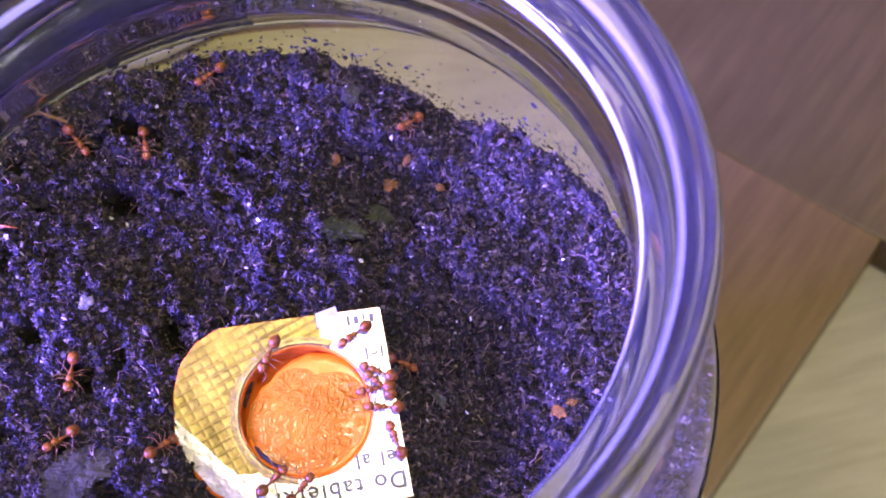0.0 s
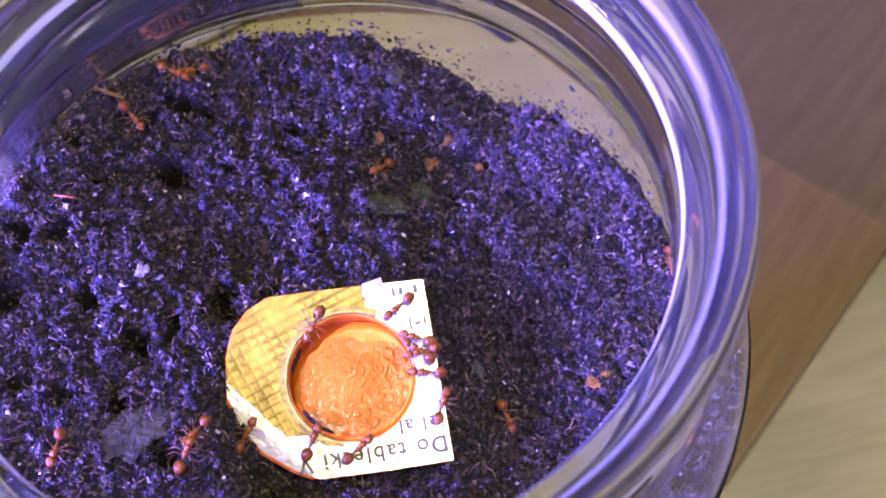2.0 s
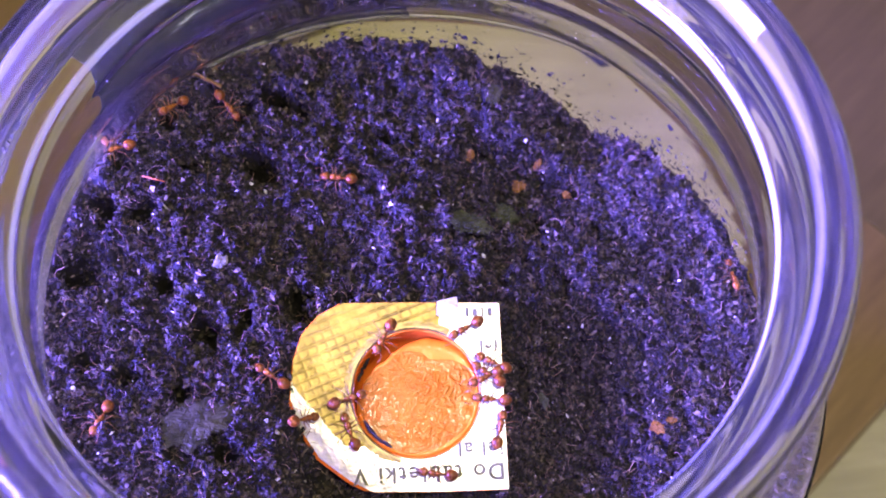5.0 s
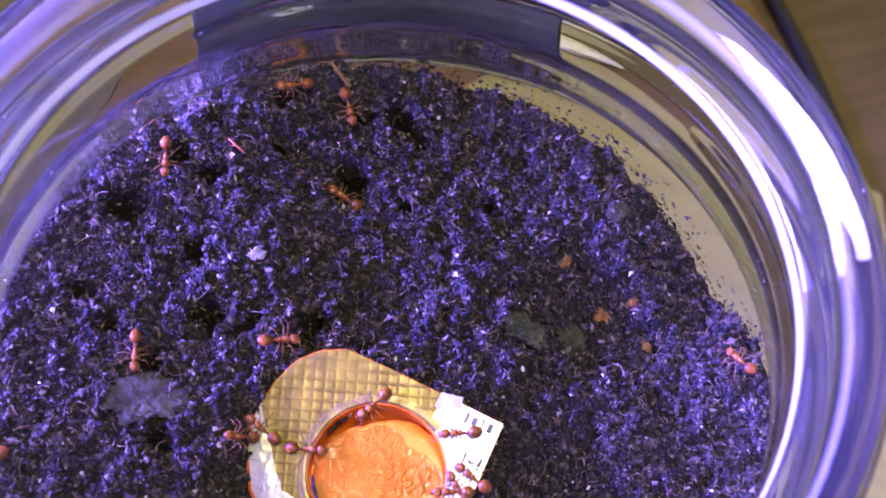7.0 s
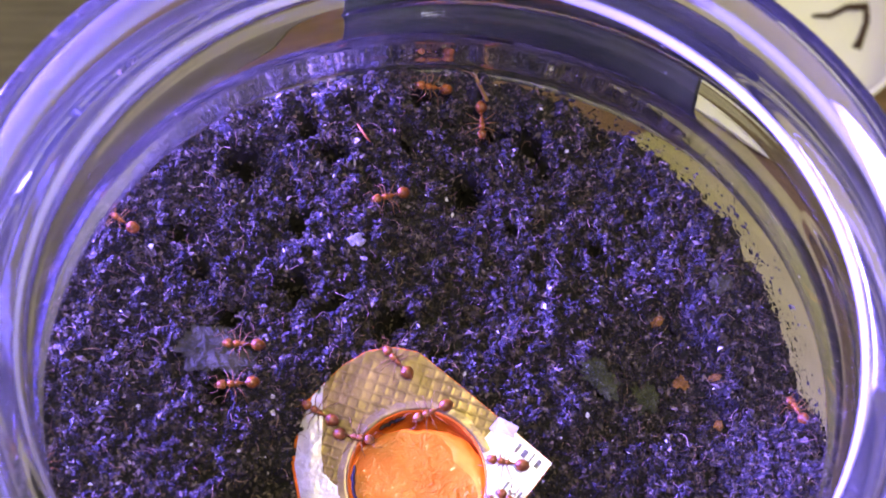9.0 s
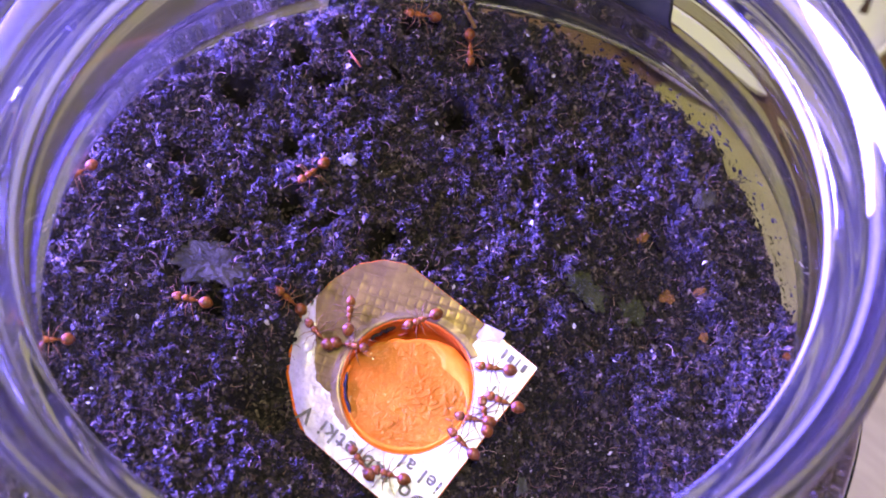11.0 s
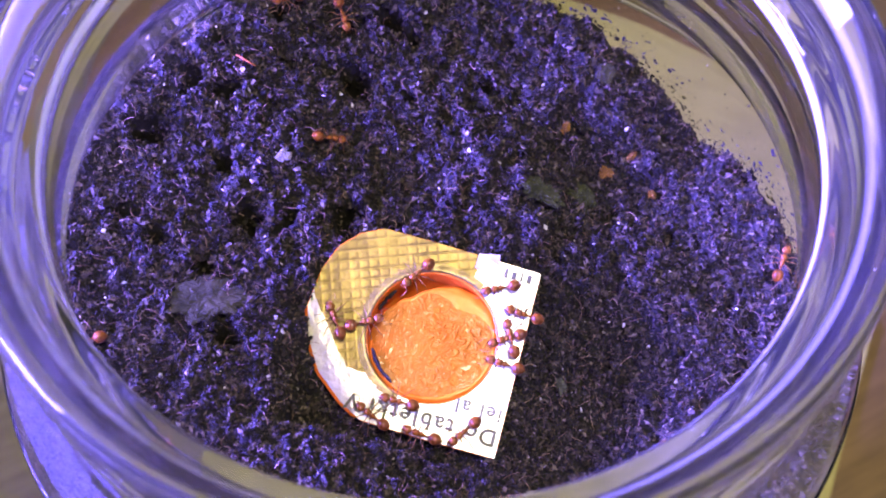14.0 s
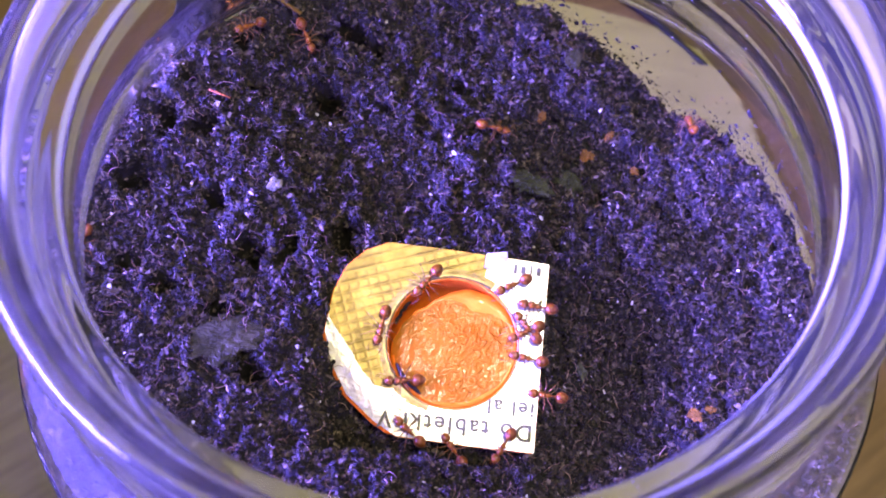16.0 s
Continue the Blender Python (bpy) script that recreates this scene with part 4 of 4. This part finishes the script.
def ant():
    """A worker about four millimetres long that looks along x."""
    top = new("ant")
    tagged(top, "small glossy reddish-brown ant with a darker rear", "ant", "ants in the jar")
    part("thorax", joined(ball((0.36, 0, 0.64), (0.46, 0.34, 0.33), 0.12), ball((-0.18, 0, 0.61), (0.40, 0.26, 0.27), 0.1), ball((-0.52, 0, 0.56), (0.18, 0.16, 0.16))), ANT_RED, top)
    part("waist", joined(ball((-0.76, 0, 0.55), (0.13, 0.13, 0.20), 0, 2), ball((-1.00, 0, 0.56), (0.15, 0.17, 0.21), 0, 2)), ANT_RED, top)
    part("gaster", joined(ball((-1.66, 0, 0.66), (0.68, 0.60, 0.56), 0.12), ball((-2.20, 0, 0.56), (0.2, 0.15, 0.15), 0.3, 2)), ANT_DARK, top, "dark glossy rear body")
    head = part("head", joined(ball((0, 0, 0), (0.50, 0.46, 0.36), -0.16), ball((-0.14, 0, 0.02), (0.36, 0.47, 0.34))), ANT_RED, top)
    head.location = Vector((1.28, 0, 0.60)) * MM
    for s in (1, -1):
        part("mandible", limb([(0.36, 0.20 * s, -0.08), (0.56, 0.20 * s, -0.12), (0.70, 0.03 * s, -0.13)], [0.07, 0.06, 0.02]), ANT_DARK, head)
        part("eye", ball((0.05, 0.37 * s, 0.13), (0.10, 0.06, 0.08), 0, 1), INK, head, "black eye")
        feeler = part("antenna", limb([(0, 0, 0), (0.16, 0.42 * s, 0.22), (0.26, 0.62 * s, 0.25), (0.62, 0.60 * s, 0.02), (0.98, 0.50 * s, -0.25)], [0.035, 0.03, 0.03, 0.035, 0.045]), ANT_LEG, head)
        feeler.location = Vector((0.30, 0.13 * s, 0.12)) * MM
    for x, fx, ky in ((0.48, 1.05, 0.78), (0.12, 0.10, 0.92), (-0.18, -1.10, 0.85)):
        for s in (1, -1):
            d = fx - x
            leg = part("leg", limb([(0, 0, 0), (0.10 * d, 0.25 * s, 0.0), (0.50 * d, ky * s, 0.48), (0.85 * d, (ky + 0.45) * s, -0.10), (1.0 * d, (ky + 0.62) * s, -0.42), (1.15 * d, (ky + 0.85) * s, -0.46)],
                                   [0.06, 0.075, 0.05, 0.038, 0.026, 0.02]), ANT_LEG, top)
            leg.location = Vector((x, 0.16 * s, 0.46)) * MM
    return top


ANT = ant()


# ---- what moves ----
def trail(rows, lift=0.12):
    """Poses on the foil or the soil out of seconds, place in millimetres and heading in degrees."""
    return [(t, on_ground(x, y, a, lift)) for t, x, y, a in rows]


def paced(rows):
    """Seconds at which the legs are keyed, with how fast the ant walks there."""
    out, t = [], 0.0
    while t <= 16.0:
        for p, q in zip(rows, rows[1:]):
            if p[0] <= t <= q[0]:
                out.append((round(t, 2), math.hypot(q[1] - p[1], q[2] - p[2]) / max(0.05, q[0] - p[0])))
                break
        t += 0.2
    return out


def stroll(rows, size=1.0, number=0):
    """One ant on its way, its legs in step with its pace and its feelers swaying."""
    ob = copy_thing(ANT, on_ground(*rows[0][1:], 0.12))
    walk(ob, trail(rows))
    beat = paced(rows)
    limbs = [c for c in ob.children if c.name.startswith("leg")]
    for k, leg in enumerate(limbs):
        side = 1 if k % 2 == 0 else -1
        phase = math.pi * ((k // 2 + k) % 2)
        base = leg.matrix_basis.copy()
        keys = []
        for n, (t, pace) in enumerate(beat):
            swing = min(16.0, 3.2 * pace) * math.sin(n * 1.9 + phase + number) if pace > 0.6 else 1.5 * math.sin(number + k)
            keys.append((t, base @ pose(0, 0, 0, 0, 0, side * swing)))
        walk(leg, keys)
    for part_ob in ob.children:
        if part_ob.name.startswith("head"):
            for k, feeler in enumerate(c for c in part_ob.children if c.name.startswith("antenna")):
                base = feeler.matrix_basis.copy()
                walk(feeler, [(0.4 * n, base @ pose(0, 0, 0, 0, 7 * math.sin(n * 1.3 + k + number), 12 * math.sin(n * 1.7 + 2 * k + number))) for n in range(41)])
    return ob


def motions():
    # cup top
    stroll([(0, -1.9, 2.6, -125), (4, -2.4, 2.4, -125), (7, -2, 2.3, -116), (9, -1.9, 2.4, -119), (11.5, -1.8, 2.5, -125), (12.5, -2.1, 2.4, -128), (14.5, -2.2, 2.3, -126), (16, -2.4, 2.4, -127)], number=0)
    # cup upper
    stroll([(0, 6.8, 3, -156), (2.5, 6.7, 2.8, -150), (4, 6.1, 2.8, -154), (7, 6.5, 3, -155), (9, 6.6, 2.9, -155), (11.5, 6.8, 2.9, -153), (12.5, 6.7, 3.1, -154), (14.5, 6.2, 2.8, -157), (16, 6.3, 2.8, -152)], number=1)
    # cluster a
    stroll([(0, 8.3, -0.7, 146), (2.5, 7.9, -0.4, 151), (4, 8.3, -0.6, 147), (11.5, 9.3, 0.9, 193), (12.5, 9.2, 0.9, 193), (14.5, 9, 1, 168), (16, 8.8, 1, 171)], number=2)
    # cluster b
    stroll([(0, 7.6, -2.4, 177), (2.5, 8.1, -1.9, 186), (4, 7.7, -2.1, 198), (11.5, 7.9, -2, 205), (12.5, 7.9, -1.8, 210), (14.5, 7.8, -1.8, 210), (16, 7.7, -1.7, 208)], number=3)
    # cluster c
    stroll([(0, 8, -4.2, 165), (2.5, 8.1, -4, 165), (4, 8, -4.1, 169), (11.5, 8.3, -4.3, 168), (12.5, 8, -4.2, 174), (14.5, 8.1, -4.1, 172), (16, 8, -4.1, 170)], number=4)
    # cluster d
    stroll([(0, 8.2, -1.9, 126), (2.5, 7.8, -1.6, 136), (4, 7.9, -1.6, 140), (11.5, 8.6, -0.9, 132), (12.5, 8.6, -0.7, 110), (14.5, 8.2, -1.5, 118), (16, 7.9, -1, 131)], number=5)
    # left feeder
    stroll([(0, -13.7, -4.3, 24), (1, -14.5, -6.6, 39), (1.5, -12.8, -9.1, 87), (2, -11.1, -6.7, 53), (2.5, -9.3, -5.7, 22), (3, -8.3, -5.5, 21), (3.5, -8, -4.5, 56), (4, -7.2, -3.6, 12), (6.5, -6.1, -3.2, 17), (7, -6.1, -3.5, 16), (8, -6.2, -3.3, 25), (9, -6.3, -3.4, 26), (11.5, -6, -3.2, 25), (12.5, -6.1, -3.2, 18), (13.5, -6.1, -3.5, 20), (14.5, -6.1, -2.8, 37), (15, -6, -2.7, 40), (15.33, -6.2, -2.6, -7), (15.67, -6.5, -2.4, -54), (16, -6.7, -2.3, -101)], number=6)
    # edge
    stroll([(0, 8.6, -7.3, 100), (1, 9.1, -7, 68), (2.5, 9.2, -7.5, 62), (4, 9.2, -6.7, 66), (7.75, 5.1, -9.2, 113), (11.5, 1.1, -11.7, 160), (12, 1.1, -12.1, 146), (12.5, 1, -12.1, 150), (13, 1.4, -12.3, 151), (13.5, 0.9, -12.3, 140), (14, 1.3, -12.4, 171), (14.5, 1.2, -12.7, 180), (15, 1.3, -12.7, 160), (15.5, 1.1, -12.9, 127), (16, 0.9, -13, 126)], number=7)
    # bottom a
    stroll([(0, -3.9, -8.8, 34), (0.5, -3.9, -9, 27), (1, -3.8, -9.1, 26), (1.5, -3.9, -9, 24), (2, -4.7, -8.5, 59), (2.5, -5.3, -7.8, 84), (3, -5, -7.6, 81), (3.5, -5.7, -7.9, 106), (4, -5.5, -7.3, 98), (6.5, -11.2, -5.6, 162), (7, -12.7, -5.5, 201), (7.5, -13.4, -6, 206), (8, -15.8, -6.3, 184), (8.5, -17.3, -6.8, 216), (9, -17.8, -7.5, 225), (11.5, -22.7, -12.3, 200), (12, -25.8, -14.5, 223), (12.5, -27, -15.3, 217), (13, -28.2, -17, 202), (16, -36.4, 2.1, 262)], number=8)
    # bottom b
    stroll([(0, -1.5, -10.1, 39), (0.5, -1.5, -10, 38), (1, -1.6, -10.1, 35), (1.5, -1.5, -10, 37), (2, -0.2, -10.1, 32), (2.5, 0.7, -10.4, 4), (3, 1.8, -11.1, -4), (3.17, 1.7, -11.2, 53), (3.33, 1.7, -11.2, 109), (3.5, 1.6, -11.3, 166), (4, 1.6, -11.2, 165), (11.5, 4.5, -10.5, 197), (12, 4.7, -10.3, 194), (12.5, 4.7, -10.2, 198), (13, 5.4, -11, 226), (13.5, 5.4, -11.4, 237), (14, 5.5, -11.4, 234), (14.5, 5.8, -12.5, 228), (15, 6, -13, 255), (15.5, 6.1, -12.8, 251), (16, 5.8, -12.8, 242)], number=9)
    # left edge
    stroll([(0, -22.9, -2.4, -150), (0.5, -25.7, -3.5, -161), (1, -18.5, -7.5, -130), (1.5, -16.9, -8.3, -113), (2, -15.9, -7.1, -140), (2.17, -15.3, -6.7, -90), (2.33, -14.7, -6.2, -39), (2.5, -14.1, -5.8, 11), (3, -14, -5.9, 5), (3.5, -14.3, -5.5, -40), (4, -13.1, -6.1, 28), (6.5, -10.7, -3.6, -15), (6.67, -10.8, -3.5, 44), (6.83, -11, -3.5, 103), (7, -11.1, -3.4, 162), (7.5, -11, -3.8, 168), (8, -11.1, -3.6, 175), (9, -10.8, -3.7, 185), (11.5, -9.5, -4.6, 147), (12, -9.1, -6.3, 121), (12.5, -6.8, -9.5, 126), (13, -6, -9.9, 144), (13.5, -4.3, -11.3, 151), (14, -3.8, -11.7, 152), (14.5, -4.1, -11.7, 148), (15, -3.9, -12, 133), (15.5, -3.6, -11.9, 145), (16, -3.6, -11.8, 138)], number=10)
    # left two
    stroll([(0, -19, -13, 40), (2, -17, -9, 60), (3.5, -14.5, -5, 80), (4, -14.7, -2.8, 80), (4.83, -14.3, -1.4, 134), (5.67, -14, 0.1, 187), (6.5, -13.6, 1.5, 241), (6.67, -13.3, 2.6, 290), (6.83, -13.1, 3.8, 339), (7, -12.8, 4.9, 388), (7.17, -12.4, 4.8, 445), (7.33, -11.9, 4.8, 502), (7.5, -11.5, 4.7, 559), (7.67, -11.1, 4.8, 617), (7.83, -10.8, 4.9, 674), (8, -10.4, 5, 732), (8.5, -8.5, 5.4, 727), (8.67, -8.2, 5, 780), (8.83, -7.8, 4.7, 834), (9, -7.5, 4.3, 887), (11.5, -8.1, -2, 834), (12, -7.8, -2.9, 831), (12.5, -7.5, -4.2, 801), (13, -5.8, -7.7, 854), (13.5, -3.5, -9.8, 857), (14, -1.5, -9.9, 895), (14.5, 3.1, -9.5, 910), (15, 7.8, -7.5, 923), (15.5, 9.1, -7.4, 913), (16, 10.1, -7.3, 893)], number=11)
    # left low
    stroll([(0, -21, 4.5, -107), (0.5, -24, 2.9, -145), (1, -24.7, -0.2, -103), (1.5, -26.2, -3, -116), (2, -28.7, -7.2, -113), (3, -30.8, -8.9, -145), (3.5, -31, -9.3, -126), (4, -31.5, -9.7, -150), (5.25, -29.9, -4.1, -100), (6.5, -28.2, 1.5, -50), (7, -24.3, -2.8, -62), (7.5, -20.9, -7.4, -43), (8, -20.4, -8.9, -71), (8.5, -20.7, -8.7, -55), (8.75, -20.4, -6.3, -99), (9, -20.1, -4, -143), (11.5, -12.9, -3.3, -177), (12, -12.2, -2.7, -168), (12.5, -11.1, -2, -185), (13, -9.7, -2.1, -207), (13.5, -9.4, -3.1, -232), (14, -9.3, -3.6, -237), (14.5, -8.6, -5, -229), (15, -5.8, -7.7, -220), (15.5, -5, -7.4, -184), (16, -4.4, -7.2, -176)], number=12)
    # wanderer
    stroll([(0, 18.4, 29.6, -158), (0.5, 16.9, 28.9, -166), (1, 14.4, 26.3, -132), (1.5, 12, 24.3, -135), (2, 8.5, 22.5, -154), (2.5, 5.4, 20.2, -146), (3, 3.8, 20.1, -182), (3.5, 1.7, 21.2, -197), (4, -1.2, 22.1, -195), (6.5, -11.8, 23.1, -190), (7, -14.3, 22.8, -184), (7.5, -15.7, 22.8, -176), (8, -16.5, 21.3, -145), (8.5, -18.3, 19.3, -130), (9, -19.2, 17.9, -124), (11.5, -20.5, 6.2, -89), (12, -20.3, 5.2, -77), (12.5, -20.3, 5.2, -66), (12.75, -20.4, 7.4, -18), (13, -20.5, 9.7, 31), (13.5, -18.4, 13.8, 43), (14, -14.8, 16.2, 26), (14.5, -12, 17.5, 15), (15, -6.8, 21, 37), (15.5, -2.8, 22.2, 18), (16, 4.2, 23.1, 1)], number=13)
    # runner
    stroll([(0, 11.1, 1.7, -29), (0.5, 13.1, -0.6, -50), (1, 15.4, -3.8, -53), (1.5, 16.2, -5.6, -64), (2, 15.9, -8.2, -82), (2.5, 15.9, -7.6, -92), (3, 15.6, -9.6, -92), (3.5, 13.4, -13.7, -93), (4, 12.2, -17, -97), (6.5, 12, -30, -95), (16, 12, -30, -95)], number=14)
    # rim right
    stroll([(0, 38, 4.3, -94), (4, 38, 4.3, -94), (6.5, 31.9, 21, -59), (6.67, 31.2, 21.5, -110), (6.83, 30.5, 21.9, -161), (7, 29.8, 22.4, -212), (7.5, 29.9, 23.8, -272), (8, 27.7, 26.3, -252), (8.5, 27, 27.1, -236), (9, 26.1, 27.9, -220), (14, 35.1, 15.2, -278), (14.5, 33.1, 19.1, -230), (15, 31, 22.3, -234), (15.5, 27.3, 26.8, -264), (16, 26.9, 27.1, -256)], number=15)
    # back a
    stroll([(0, -10.5, 30.7, -89), (0.5, -8.4, 36.2, -90), (1, -8.4, 37.3, -85), (1.5, -11.6, 36.4, -43), (2, -11.7, 36.4, -35), (2.17, -12.5, 36.1, -83), (2.33, -13.3, 35.8, -131), (2.5, -14.2, 35.5, -179), (3, -19.2, 33, -193), (3.5, -23.8, 29.9, -172), (4, -25.4, 28.5, -171), (6.5, -33.1, 19.1, -115), (7, -30.9, 17.1, -65), (7.5, -31.9, 11, -122), (8, -34.5, 6.6, -109), (8.5, -33.8, -1, -109), (9, -36.9, -2.3, -171), (10.15, -37, -5.6, -136), (11.3, -37.1, -8.9, -100), (12, -36.3, -11.8, -95), (16, -36.3, -11.8, -95)], number=16)
    # back b
    stroll([(0, -2.2, 38.1, -153), (0.5, -2.7, 38.1, -101), (1, -4.4, 37.9, -54), (1.25, -5.9, 37.7, -116), (1.5, -7.5, 37.5, -179), (2, -10.1, 36.8, -176), (2.5, -12, 36.3, -162), (3, -16.5, 34.4, -168), (3.5, -17.5, 33.9, -193), (4, -21.3, 31.7, -142), (5, -23.2, 30.4, -150), (16, -23.2, 30.4, -150)], number=17)
    # far left
    stroll([(0, -31.1, -17.6, -134), (7.5, -31.1, -17.6, -134), (8, -29, -20.4, -174), (8.5, -26.9, -23.2, -214), (9, -25.8, -24.5, -213), (10.25, -26.6, -23.1, -172), (11.5, -27.4, -21.8, -130), (11.75, -25.4, -22.8, -173), (12, -23.5, -23.7, -216), (12.33, -22.7, -26.1, -164), (12.67, -21.8, -28.6, -112), (13, -21, -31, -60), (16, -21, -31, -60)], number=18)
    # one that sits at a burrow
    stroll([(0, -17.2, 31.8, -60), (8, -17.2, 31.8, -52), (16, -17.0, 31.6, -60)], number=31)
    for ob in [ANT, *ANT.children_recursive]:
        bpy.data.objects.remove(ob)


motions()
